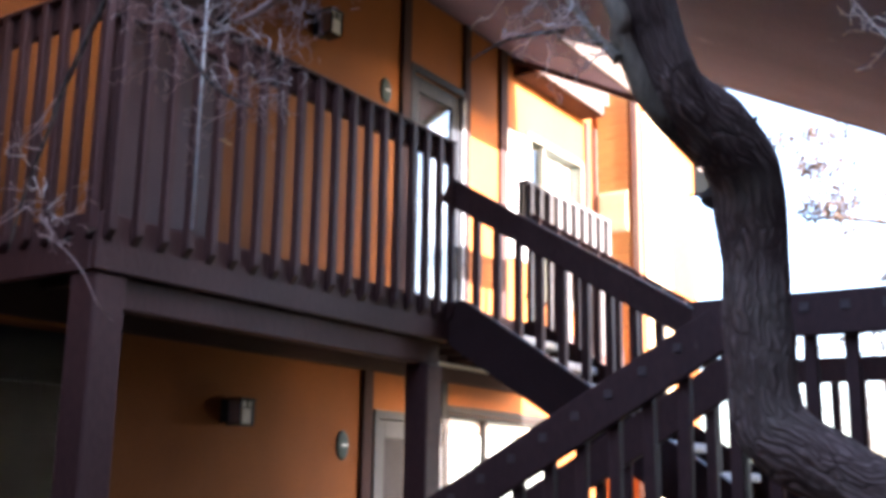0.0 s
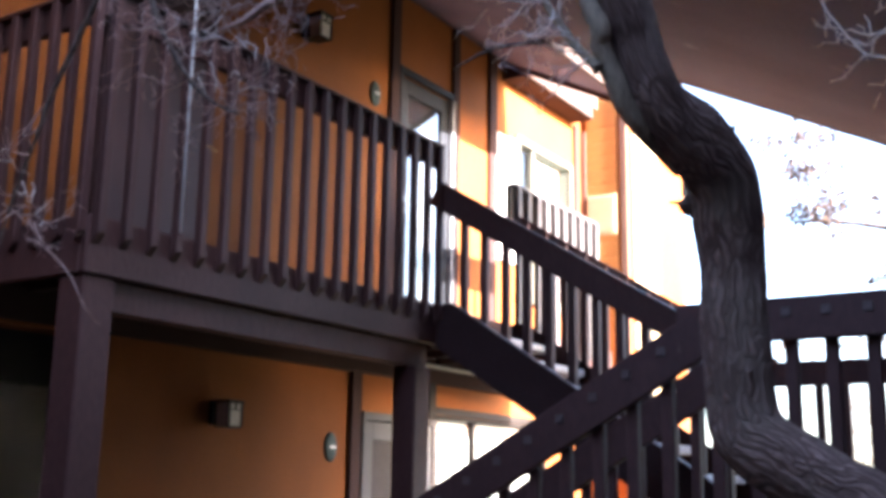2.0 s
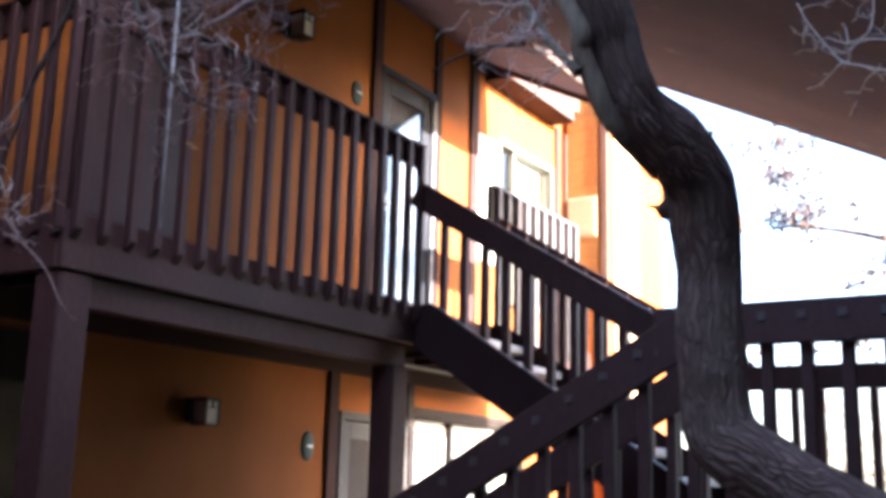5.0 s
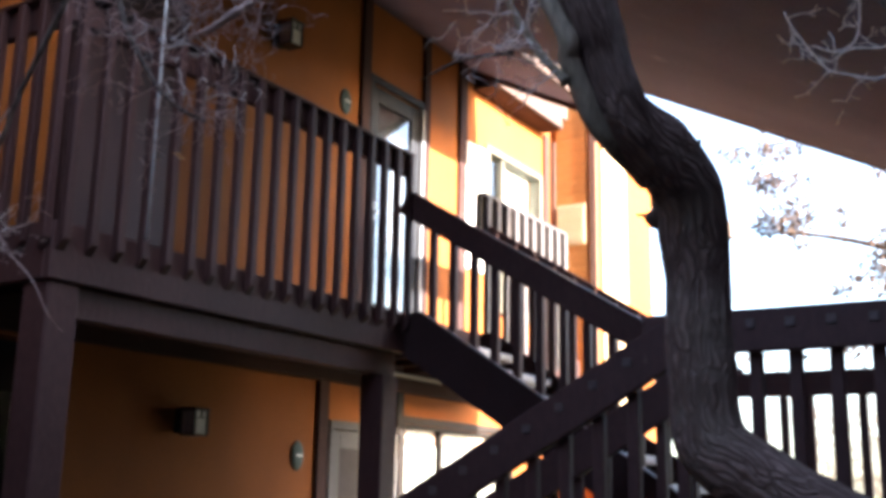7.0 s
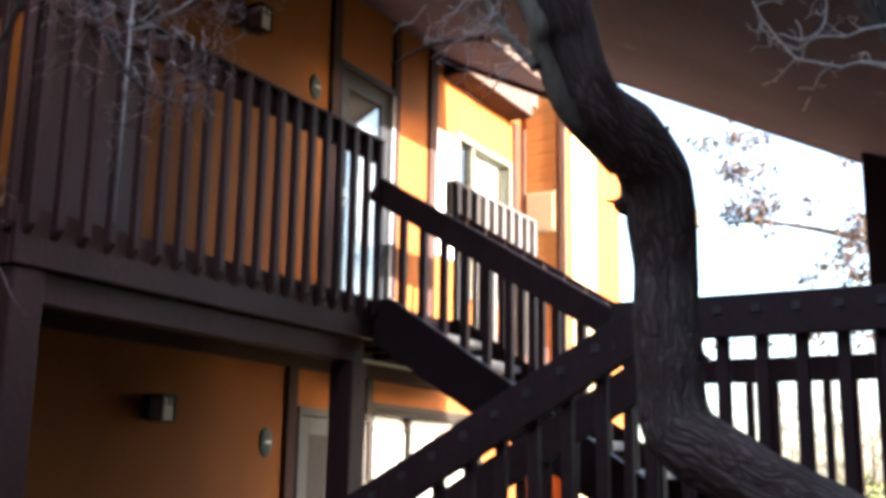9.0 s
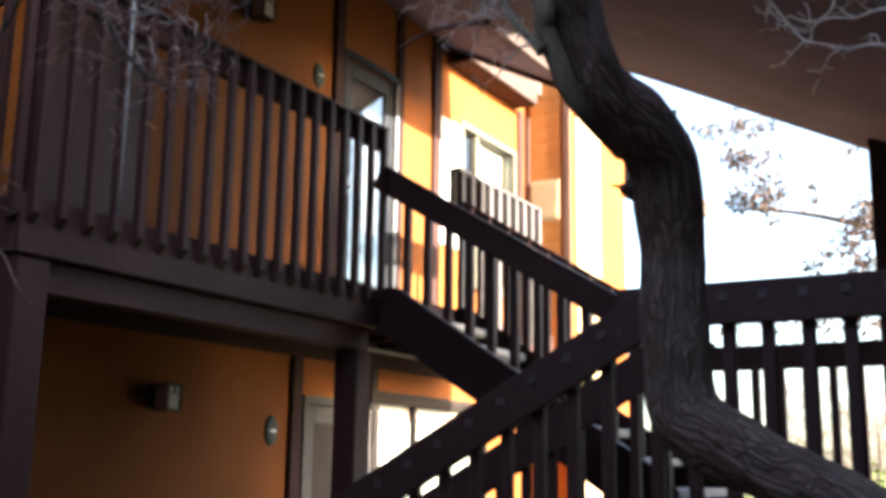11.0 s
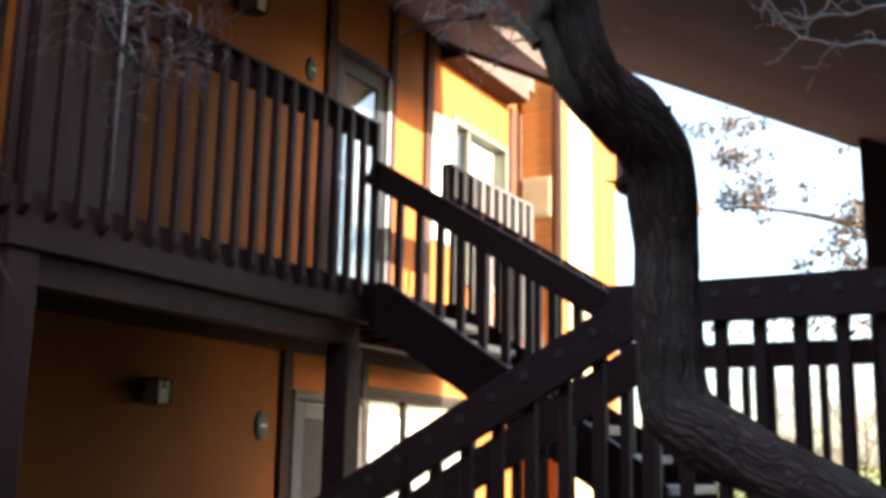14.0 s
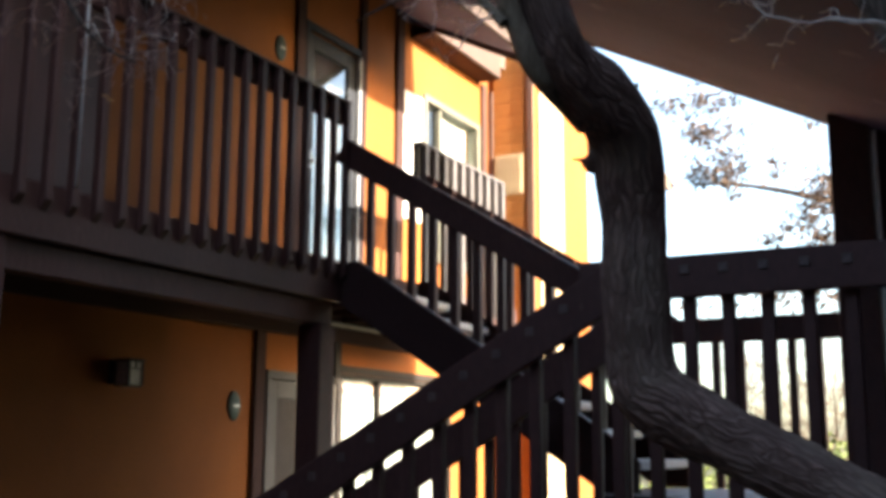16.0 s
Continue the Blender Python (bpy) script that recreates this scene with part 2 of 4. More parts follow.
def mesh_of(name, bm, material):
    me = bpy.data.meshes.new(name)
    bm.to_mesh(me)
    bm.free()
    me.materials.append(material)
    return me


def thing(name, label, category, group="", kind="", at=(0, 0, 0)):
    e = new(name)
    e.empty_display_size = 0.1
    e.matrix_world = Matrix.Translation(at)
    return tagged(e, label, category, group, kind)


def part(name, bm, material, parent, label="", smooth=False):
    """One mesh in world places, hung under its thing or part."""
    ob = new(name, mesh_of(name, bm, material))
    if smooth:
        for p in ob.data.polygons:
            p.use_smooth = True
    ob.parent = parent
    ob.matrix_parent_inverse = world_of(parent).inverted()
    return tagged(ob, label)


def world_of(ob):
    m = ob.matrix_basis.copy()
    while ob.parent:
        m = ob.parent.matrix_basis @ ob.matrix_parent_inverse @ m
        ob = ob.parent
    return m


def piece(name, me, parent, m, label=""):
    """One more object on a shared mesh, at the pose m, hung under its thing."""
    ob = new(name, me)
    ob.parent = parent
    ob.matrix_parent_inverse = world_of(parent).inverted()
    ob.matrix_basis = m
    return tagged(ob, label)


def solid(name, bm, material, label, category, kind="", smooth=False, group=""):
    ob = new(name, mesh_of(name, bm, material))
    if smooth:
        for p in ob.data.polygons:
            p.use_smooth = True
    return tagged(ob, label, category, group, kind)


def holed(axis, at, thick, u0, u1, z0, z1, holes):
    """A wall across axis ('x' or 'y') from at to at + thick, with rectangular openings (u0, u1, z0, z1)."""
    us = sorted({u0, u1, *[h[0] for h in holes], *[h[1] for h in holes]})
    zs = sorted({z0, z1, *[h[2] for h in holes], *[h[3] for h in holes]})
    bs = []
    for a, b in zip(us, us[1:]):
        run = None
        for c, d in zip(zs, zs[1:]):
            inside = any(h[0] <= a and b <= h[1] and h[2] <= c and d <= h[3] for h in holes)
            if inside:
                if run:
                    bs.append((a, b, *run))
                run = None
            else:
                run = (run[0] if run else c, d)
        if run:
            bs.append((a, b, *run))
    lo, hi = sorted((at, at + thick))
    return boxes(*[((lo, hi, a, b, c, d) if axis == "x" else (a, b, lo, hi, c, d)) for a, b, c, d in bs])


def tube(pts, rads, sides=8, wobble=0.0, rnd=None, bm=None):
    """A tapered round limb through pts."""
    bm = bm or bmesh.new()
    uv = bm.loops.layers.uv.verify()
    rings = []
    pts = [Vector(p) for p in pts]
    side = Vector((0.3, 0.9, 0.1))
    run = [0.0]
    for p, q in zip(pts, pts[1:]):
        run.append(run[-1] + (q - p).length)
    for i, p in enumerate(pts):
        d = (pts[min(i + 1, len(pts) - 1)] - pts[max(i - 1, 0)]).normalized()
        u = (side - d * side.dot(d)).normalized()
        w = d.cross(u)
        side = u
        ring = []
        for k in range(sides):
            a = 2 * math.pi * k / sides
            r = rads[i]
            if wobble:
                c, e, v = math.cos(a), math.sin(a), run[i]
                q = p + (u * c + w * e) * r
                r *= 1 + wobble * (noise.noise(q * 9.0) + 0.7 * noise.noise(Vector((c * 3, e * 3, v * 6))) + 0.55 * noise.noise(Vector((c * 8, e * 8, v * 11))))
            ring.append(bm.verts.new(p + (u * math.cos(a) + w * math.sin(a)) * r))
        rings.append(ring)
    for i, (r0, r1) in enumerate(zip(rings, rings[1:])):
        for k in range(sides):
            f = bm.faces.new((r0[k], r0[(k + 1) % sides], r1[(k + 1) % sides], r1[k]))
            for loop, (du, dv) in zip(f.loops, ((0, 0), (1, 0), (1, 1), (0, 1))):
                loop[uv].uv = ((k + du) / sides, run[i + dv])
    bm.faces.new(rings[0][::-1])
    bm.faces.new(rings[-1])
    return bm


def smooth_line(pts, rads, step):
    """More points on a Catmull-Rom line through pts, with its radii."""
    P = [Vector(p) for p in pts]
    out, rad = [], []
    for i in range(len(P) - 1):
        a, b, c, d = P[max(i - 1, 0)], P[i], P[i + 1], P[min(i + 2, len(P) - 1)]
        n = max(2, int((c - b).length / step))
        for k in range(n):
            t = k / n
            out.append(0.5 * (2 * b + (c - a) * t + (2 * a - 5 * b + 4 * c - d) * t * t + (3 * b - a - 3 * c + d) * t ** 3))
            rad.append(rads[i] * (1 - t) + rads[i + 1] * t)
    return out + [P[-1]], rad + [rads[-1]]


# ---- plan ----
WALL = -4.60         # face of the facade
EDGE = -3.60         # outer face of the deck's rim
DECK = 2.73          # deck floor
Y0, Y1 = 2.82, 8.15  # ends of the deck
S0, S1 = 5.50, 6.50  # upper flight, across
F0, F1 = 3.97, 5.05  # lower flight, across
LAND = 1.375         # half landing
LX = -1.46           # where the flights meet the landing
ROOF_Z, PITCH = 5.47, 0.5126


def roof_z(x):
    return ROOF_Z - PITCH * (x - WALL)


# ---- ground ----
bm = bmesh.new()
bmesh.ops.create_grid(bm, x_segments=60, y_segments=60, size=400)
for v in bm.verts:
    v.co.z = -0.04 if abs(v.co.x) < 20 and abs(v.co.y) < 30 else -0.04 + 0.25 * noise.noise(v.co * 0.02)
solid("ground", bm, GROUND, "dry yellowish lawn round the building", "lawn", "structure")
solid("pavement", boxes((-4.6, 1.25, -3.2, 6.7, -0.10, 0.0), bevel=0.005), PAVING, "walkway along the facade, darkened to cut bounced light", "walkway", "structure")

# ---- facade ----
holes = [(6.47, 7.17, DECK, 4.80), (8.30, 9.48, 3.30, 4.83), (6.10, 6.90, 0.0, 2.10), (7.00, 8.85, 0.75, 2.16), (1.20, 3.62, 0.0, 2.38)]
solid("wall_east", holed("x", WALL, -0.2, -2.5, 9.70, -0.1, 5.75, holes), STUCCO, "ochre stucco facade with two floors of doors and windows", "wall", "structure")
solid("wall_bay_side", boxes((-4.62, -4.10, 9.72, 9.86, -0.1, 5.9)), STUCCO, "ochre return wall of the projecting bay", "wall", "structure")
solid("wall_bay_front", boxes((-4.24, -4.10, 9.862, 11.30, -0.1, 6.2)), STUCCO, "sunlit ochre wall of the projecting bay", "wall", "structure")
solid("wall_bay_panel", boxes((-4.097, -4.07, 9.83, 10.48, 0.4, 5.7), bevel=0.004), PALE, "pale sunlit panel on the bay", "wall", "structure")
# unseen walls added: height and dark tone limit skylight and bounce on the facade
solid("wall_neighbour", boxes((1.25, 1.45, -6.0, 6.46, -0.1, 6.85)), DARKBROWN, "unseen dark brown wall added across the passage to block light", "wall", "structure")
solid("wall_behind", boxes((-4.6, 1.25, -3.4, -3.2, -0.1, 5.6)), DARKBROWN, "unseen dark brown wall added behind to keep light out", "wall", "structure")
solid("wall_back", boxes((-9.0, -8.8, -2.5, 16.0, -0.1, 5.7)), ROOM, "plain back wall of the rooms", "wall", "structure")
solid("floor_upper", boxes((-8.8, -4.81, -2.5, 9.7, 2.5, 2.72)), ROOM, "plain floor of the upper rooms", "floor", "structure")
solid("floor_lower", boxes((-8.8, -4.81, -2.5, 9.7, -0.1, -0.01)), ROOM, "plain floor of the lower rooms", "floor", "structure")
solid("wall_rooms_end", boxes((-8.8, -4.81, -2.7, -2.5, -0.1, 5.7)), ROOM, "plain end wall of the rooms", "wall", "structure")
solid("wall_rooms_far", boxes((-8.8, -4.81, 9.71, 9.9, -0.1, 5.7)), ROOM, "plain far wall of the rooms", "wall", "structure")

trim_m = DARKBROWN
for name, y0, y1, z0, z1 in [("trim", 6.29, 6.40, DECK, 5.47), ("trim", 7.19, 7.28, DECK, 5.47), ("trim", 7.79, 7.91, DECK, 5.47), ("trim", 5.92, 6.03, 0, 2.40), ("trim", 6.90, 6.985, 0, 2.40), ("trim", 9.51, 9.60, DECK, 5.28)]:
    # the board at 6.90 is darkened to paint in shade
    solid("trim", boxes((WALL + 0.002, WALL + 0.035, y0, y1, z0, z1), bevel=0.004), BRONZE_SHADE if y0 == 6.90 else trim_m, "dark brown upright trim board on the facade", "trim", "structure")
# head board darkened the same way, for the shade under the deck
solid("trim", boxes((WALL + 0.002, WALL + 0.03, 6.99, 9.4, 2.165, 2.225), bevel=0.004), BRONZE_SHADE, "brown window head board darkened to stand for shade", "trim", "structure")
solid("trim", boxes((-4.155, -4.085, 9.69, 9.719, 0, 5.8), bevel=0.004), PINK, "faded reddish corner board of the bay", "trim", "structure")
solid("trim", boxes((-4.62, -4.54, 9.69, 9.719, 0, 5.25), bevel=0.004), PINK, "faded reddish inner corner board", "trim", "structure")

# clapboards on the return wall
bay = bpy.data.objects["wall_bay_side"]
cl = mesh_of("clapboard", boxes((-0.17, 0.17, -0.012, 0.0, -0.075, 0.075), bevel=0.004), SIDING)
for i in range(22):
    piece("clapboard", cl, bay, Matrix.Translation((-4.37, 9.716, 2.6 + 0.152 * i)) @ pose(0, 0, 0, 2.2, 0, 0))

# ---- roof ----
EAVE = -3.37
def slope_slab(x0, x1, y0, y1, up=0.16, drop=0.0):
    """Roof slab following the pitch between x0 and x1."""
    pts = [(x0, y0, roof_z(x0) - drop), (x1, y0, roof_z(x1) - drop), (x1, y0, roof_z(x1) + up), (x0, y0, roof_z(x0) + up)]
    return plate(pts, (0, y1 - y0, 0))
roof = thing("roof", "brown sloping roof over the facade and the stairs", "roof", kind="structure")
part("soffit", slope_slab(-4.79, EAVE, -3.0, 3.548, up=0.03), SOFFIT, roof, "smooth brown painted soffit")
part("soffit", slope_slab(-4.79, 1.24, 3.55, 6.54, up=0.03), SOFFIT, roof, "smooth brown painted soffit")
part("soffit", slope_slab(-4.79, EAVE, 6.545, 8.00, up=0.03), SOFFIT, roof, "smooth brown painted soffit")
part("shingle_deck", slope_slab(-9.2, EAVE + 0.03, -3.0, 3.548, up=0.20, drop=-0.034), SHINGLE, roof)
part("shingle_deck", slope_slab(-9.2, 1.24, 3.55, 6.56, up=0.20, drop=-0.034), SHINGLE, roof)
part("shingle_deck", slope_slab(-9.2, EAVE + 0.03, 6.565, 8.02, up=0.20, drop=-0.034), SHINGLE, roof)
part("shingle_deck", slope_slab(-9.2, -4.40, 8.025, 16.0, up=0.34, drop=-0.10), SHINGLE, roof)
part("fascia", boxes((EAVE + 0.002, EAVE + 0.03, 6.57, 8.02, roof_z(EAVE) - 0.02, roof_z(EAVE) + 0.20), bevel=0.004), FASCIA, roof, "faded sunlit fascia board")
part("rake_board", plate([(-4.6, 8.022, roof_z(-4.6) - 0.05), (EAVE + 0.03, 8.022, roof_z(EAVE + 0.03) - 0.05), (EAVE + 0.03, 8.022, roof_z(EAVE + 0.03) + 0.2), (-4.6, 8.022, roof_z(-4.6) + 0.2)], (0, 0.035, 0)), BROWN, roof)
part("rake_board", plate([(-2.9, 6.562, roof_z(-2.9) - 0.004), (0.2, 6.562, roof_z(0.2) - 0.004), (0.2, 6.562, roof_z(0.2) + 0.2), (-2.9, 6.562, roof_z(-2.9) + 0.2)], (0, 0.035, 0)), BROWN, roof)
box_eave = thing("box_eave", "boxed eave over the window with a faded fascia", "eave", kind="structure")
part("underside", boxes((-4.598, -4.37, 8.06, 9.46, 5.285, 5.31), bevel=0.004), DARKBROWN, box_eave)
part("fascia", boxes((-4.368, -4.34, 8.06, 9.46, 5.29, 5.72), bevel=0.004), FASCIA, box_eave, "faded sunlit fascia board")
part("end_board", boxes((-4.598, -4.37, 9.462, 9.49, 5.29, 5.72), bevel=0.004), BROWN, box_eave)

# ---- deck ----
deck = thing("deck", "raised brown timber deck along the upper floor", "deck", kind="structure")
part("rim", boxes((EDGE - 0.04, EDGE, Y0, Y1, 2.48, DECK), bevel=0.006), BROWN, deck)
part("rim", boxes((WALL + 0.003, EDGE - 0.042, Y0, Y0 + 0.04, 2.48, DECK), bevel=0.006), BROWN, deck)
part("rim", boxes((WALL + 0.003, EDGE - 0.042, Y1 - 0.04, Y1, 2.48, DECK), bevel=0.006), BROWN, deck)
part("girder", boxes((EDGE - 0.14, EDGE - 0.055, Y0 + 0.10, S0 - 0.02, 2.338, 2.478), bevel=0.006), BROWN, deck)
part("girder", boxes((EDGE - 0.14, EDGE - 0.055, S1 + 0.02, Y1 - 0.05, 2.338, 2.478), bevel=0.006), BROWN, deck)
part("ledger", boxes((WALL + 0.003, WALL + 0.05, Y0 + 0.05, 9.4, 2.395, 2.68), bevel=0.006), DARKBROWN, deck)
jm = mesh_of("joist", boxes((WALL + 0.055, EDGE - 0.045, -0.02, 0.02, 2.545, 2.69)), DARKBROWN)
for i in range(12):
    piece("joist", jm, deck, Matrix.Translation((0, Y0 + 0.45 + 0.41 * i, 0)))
pm = mesh_of("plank", boxes((WALL + 0.003, EDGE - 0.045, -0.066, 0.066, 2.692, DECK - 0.002), bevel=0.004), BROWN)
for i in range(37):
    piece("plank", pm, deck, Matrix.Translation((0, Y0 + 0.12 + 0.14 * i, 0)))
for y in (Y0 + 0.02, S0 - 0.20):
    p = thing("support_post", "square brown timber post under the deck", "post", "deck posts", at=(EDGE - 0.1, y + 0.08, 0))
    part("shaft", boxes((EDGE - 0.185, EDGE - 0.02, y, y + 0.165, 0.0, 2.477 if y < 4 else 2.336), bevel=0.008), BROWN, p)

# ---- railings ----
def slant_baluster():
    """A square baluster whose lower end is cut on the slant."""
    bm = boxes((-0.021, 0.021, -0.019, 0.023, -1.15, 0.0), bevel=0.004)
    for v in bm.verts:
        if v.co.z < -1.1:
            v.co.z += 0.045 * (v.co.x + 0.021) / 0.042
    return bm


BAL = mesh_of("baluster", slant_baluster(), BROWN)
bb = bmesh.new()
box(bb, -0.018, 0.018, -0.006, 0.0, -0.018, 0.018, bevel=0.004)
BOLTM = mesh_of("bolt", bb, BOLT)
TOP = 3.765


def rail_y(name, label, x, y0, y1, top, foot, step=0.1455, board=0.14, paint=None):
    """A railing along y: a board with balusters on its outer side, their ends running down over the rim."""
    r = thing(name, label, "railing", "deck railings", at=(x, (y0 + y1) / 2, foot))
    # with paint given, the board is darkened to stand for shadow behind balusters
    part("top_rail", boxes((x - 0.042, x - 0.001, y0, y1, top - board, top - 0.012), bevel=0.006), BRONZE_SHADE if paint else BROWN, r)
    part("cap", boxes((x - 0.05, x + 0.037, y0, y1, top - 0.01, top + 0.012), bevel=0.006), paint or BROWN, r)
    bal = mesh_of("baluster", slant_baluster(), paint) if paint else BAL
    n = int((y1 - y0 - 0.03) / step)
    for i in range(n + 1):
        piece("baluster", bal, r, Matrix.Translation((x + 0.02, y1 - 0.04 - step * i, top - 0.012)))
    return r


rail_y("deck_railing", "brown timber deck railing with square balusters", EDGE, Y0, 5.52, TOP, DECK)
# sunlight on this railing is put into its greyer paint
far_rail = rail_y("deck_railing", "brown deck railing beyond the stairs, painted in a sunlit grey tone", EDGE, 6.43, 7.86, 3.745, DECK, board=0.26, paint=SUNLITBROWN)
r = thing("deck_railing", "brown railing across the end of the deck", "railing", "deck railings", at=(-4.1, Y0, DECK))
part("top_rail", boxes((WALL + 0.01, EDGE - 0.05, Y0 + 0.001, Y0 + 0.04, TOP - 0.14, TOP - 0.012), bevel=0.006), BROWN, r)
part("cap", boxes((WALL + 0.01, EDGE - 0.055, Y0 - 0.035, Y0 + 0.05, TOP - 0.01, TOP + 0.012), bevel=0.006), BROWN, r)
for i in range(7):
    piece("baluster", BAL, r, Matrix.Translation((EDGE - 0.03 - 0.1455 * i, Y0 - 0.02, TOP - 0.012)))
p = part("corner_post", boxes((EDGE - 0.14, EDGE - 0.052, Y0 + 0.052, Y0 + 0.14, DECK, TOP - 0.02), bevel=0.006), BROWN, r)

# ---- stairs ----
FOOT = -1.73         # nosing of the lowest tread of the upper flight
RISE1, RUN1 = (DECK - LAND) / 8, 0.262
st = thing("upper_stair_flight", "brown timber stair flight with pale concrete treads", "stairs", "stair flights", at=(-2.5, 6.0, LAND))
for y in (S0 + 0.02, S1 - 0.02):
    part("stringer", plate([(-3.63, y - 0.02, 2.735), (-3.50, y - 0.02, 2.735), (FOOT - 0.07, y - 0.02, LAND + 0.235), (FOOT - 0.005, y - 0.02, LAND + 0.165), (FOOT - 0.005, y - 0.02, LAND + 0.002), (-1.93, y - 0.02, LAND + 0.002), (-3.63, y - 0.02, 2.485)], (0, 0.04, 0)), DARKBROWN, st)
tm = mesh_of("tread", boxes((-0.275, 0.0, S0 + 0.045, S1 - 0.045, -0.05, 0.0), bevel=0.008), CONCRETE)
for i in range(1, 8):
    piece("tread", tm, st, Matrix.Translation((FOOT - RUN1 * (7 - i), 0, DECK - RISE1 * i)), "pale concrete tread")
# pale strip paints the light along the stringer's upper edge
part("edge", beam((-3.49, S0 + 0.02, 2.737), (FOOT - 0.07, S0 + 0.02, LAND + 0.243), 0.044, 0.008, 0.002), EDGELIT, st, "upper edge painted pale as if lit")
RISE2, RUN2 = LAND / 9, 0.262
st2 = thing("lower_stair_flight", "dark brown timber stair flight with pale concrete treads", "stairs", "stair flights", at=(-2.5, 4.5, 0))
for y in (F0 + 0.08, F1 - 0.02):
    x9 = LX - RUN2 * 9
    part("stringer", plate([(LX, y - 0.02, LAND - 0.02), (LX, y - 0.02, LAND - 0.30), (x9 + 0.12, y - 0.02, 0.002), (x9 - 0.1, y - 0.02, 0.002), (x9 - 0.1, y - 0.02, 0.06)], (0, 0.04, 0)), DARKBROWN, st2)
tm = mesh_of("tread", boxes((-0.14, 0.14, F0 + 0.105, F1 - 0.045, -0.05, 0.0), bevel=0.008), CONCRETE)
for i in range(1, 9):
    piece("tread", tm, st2, Matrix.Translation((LX - RUN2 * (i - 0.5), 0, LAND - RISE2 * i)), "pale concrete tread")

landing = thing("stair_landing", "half landing with a pale concrete slab on timber", "landing", kind="structure")
part("slab", boxes((LX, 0.6, F0 + 0.1, S1 - 0.05, LAND - 0.07, LAND), (-1.96, LX - 0.004, S0 - 0.04, S1 - 0.05, LAND - 0.07, LAND), bevel=0.006), CONCRETE, landing, "pale concrete slab")
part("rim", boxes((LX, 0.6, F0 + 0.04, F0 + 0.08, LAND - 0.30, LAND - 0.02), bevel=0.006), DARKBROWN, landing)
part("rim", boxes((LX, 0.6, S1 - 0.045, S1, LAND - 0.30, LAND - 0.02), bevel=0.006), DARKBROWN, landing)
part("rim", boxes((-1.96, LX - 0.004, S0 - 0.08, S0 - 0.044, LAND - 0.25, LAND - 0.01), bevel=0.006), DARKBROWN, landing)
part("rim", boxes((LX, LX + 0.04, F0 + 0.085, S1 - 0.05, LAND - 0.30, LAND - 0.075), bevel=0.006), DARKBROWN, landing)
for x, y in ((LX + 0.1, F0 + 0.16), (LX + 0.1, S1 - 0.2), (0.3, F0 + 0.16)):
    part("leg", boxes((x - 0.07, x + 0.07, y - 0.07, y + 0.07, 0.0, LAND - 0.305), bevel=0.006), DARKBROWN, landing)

BAL2 = mesh_of("baluster", boxes((-0.024, 0.024, -0.019, 0.027, -1.0, 0.0), bevel=0.004), BROWN)


def rail_x(name, label, y, a, b, depth, x_first, n, step, bolts=True, inside=1, length=1.0, kind="stair railings"):
    """A railing in the plane y: a board whose upper edge goes from a to b (x, z), balusters behind it, bolt heads on it."""
    (xa, za), (xb, zb) = a, b
    sl = (zb - za) / (xb - xa)
    r = thing(name, label, "railing", kind, at=((xa + xb) / 2, y, min(za, zb) - 1.0))
    h = depth * math.cos(math.atan(sl))
    up = Vector((-sl, 0, 1)).normalized() * (h / 2)
    part("top_rail", beam(Vector((xa, y + 0.02, za)) - up, Vector((xb, y + 0.02, zb)) - up, 0.04, h), BROWN, r)
    for i in range(n):
        x = x_first + step * i
        z = za + sl * (x - xa)
        piece("baluster", BAL2, r, Matrix.Translation((x, y + 0.02 + 0.041 * inside, z - 0.03)) @ Matrix.Diagonal((1, 1, length, 1)))
        if bolts:
            piece("bolt", BOLTM, r, Matrix.Translation((x, y - 0.001, z - depth * 0.36)), "galvanised square bolt head")
    return r


# lower flight: near and far rails
rail_x("stair_railing", "dark brown stair railing with bolted balusters", F0, (-3.75, 0.975), (-1.395, 2.312), 0.20, -3.62, 15, 0.149)
rail_x("stair_railing", "dark brown inner railing of the lower flight", F1, (-3.75, 1.05), (-1.62, 2.315), 0.215, -3.60, 14, 0.149, bolts=False)
# upper flight: near and far rails
rail_x("stair_railing", "dark brown railing of the upper flight", S0, (-3.60, 3.535), (-1.62, 2.319), 0.185, -3.44, 13, 0.149, bolts=False, length=0.95)
rail_x("stair_railing", "dark brown far railing of the upper flight", S1, (-3.60, 3.545), (-1.78, 2.405), 0.185, -3.50, 12, 0.149, bolts=False, inside=-1, length=0.95)
cap = bpy.data.objects["stair_railing.002"]
# pale strip paints the lit top edge of the near rail
part("cap", beam((-3.60, S0 + 0.006, 3.539), (-1.62, S0 + 0.006, 2.323), 0.058, 0.010, 0.002), EDGELIT, cap, "top edge painted pale as if lit")
# landing
rail_x("landing_railing", "brown landing railing with bolted balusters", F0 + 0.005, (-1.47, 2.345), (0.55, 2.345), 0.165, -1.335, 13, 0.1465)
rail_x("landing_railing", "brown railing on the far side of the landing", S1 - 0.046, (-2.08, 2.386), (-0.81, 2.386), 0.15, -1.70, 6, 0.149, bolts=False)

p = thing("roof_post", "tall square brown timber post carrying the stair roof", "post", at=(-0.7, 6.35, 0))
part("shaft", boxes((-0.80, -0.58, 6.26, 6.48, 0.0, roof_z(-0.80) - 0.01), bevel=0.008), BROWN, p)
pc = bmesh.new()
tube([(-0.55, 6.25, 0.0), (-0.55, 6.25, roof_z(-0.55) - 0.02)], [0.012, 0.012], 8, bm=pc)
part("conduit", pc, WHITE, p, "thin pale conduit")
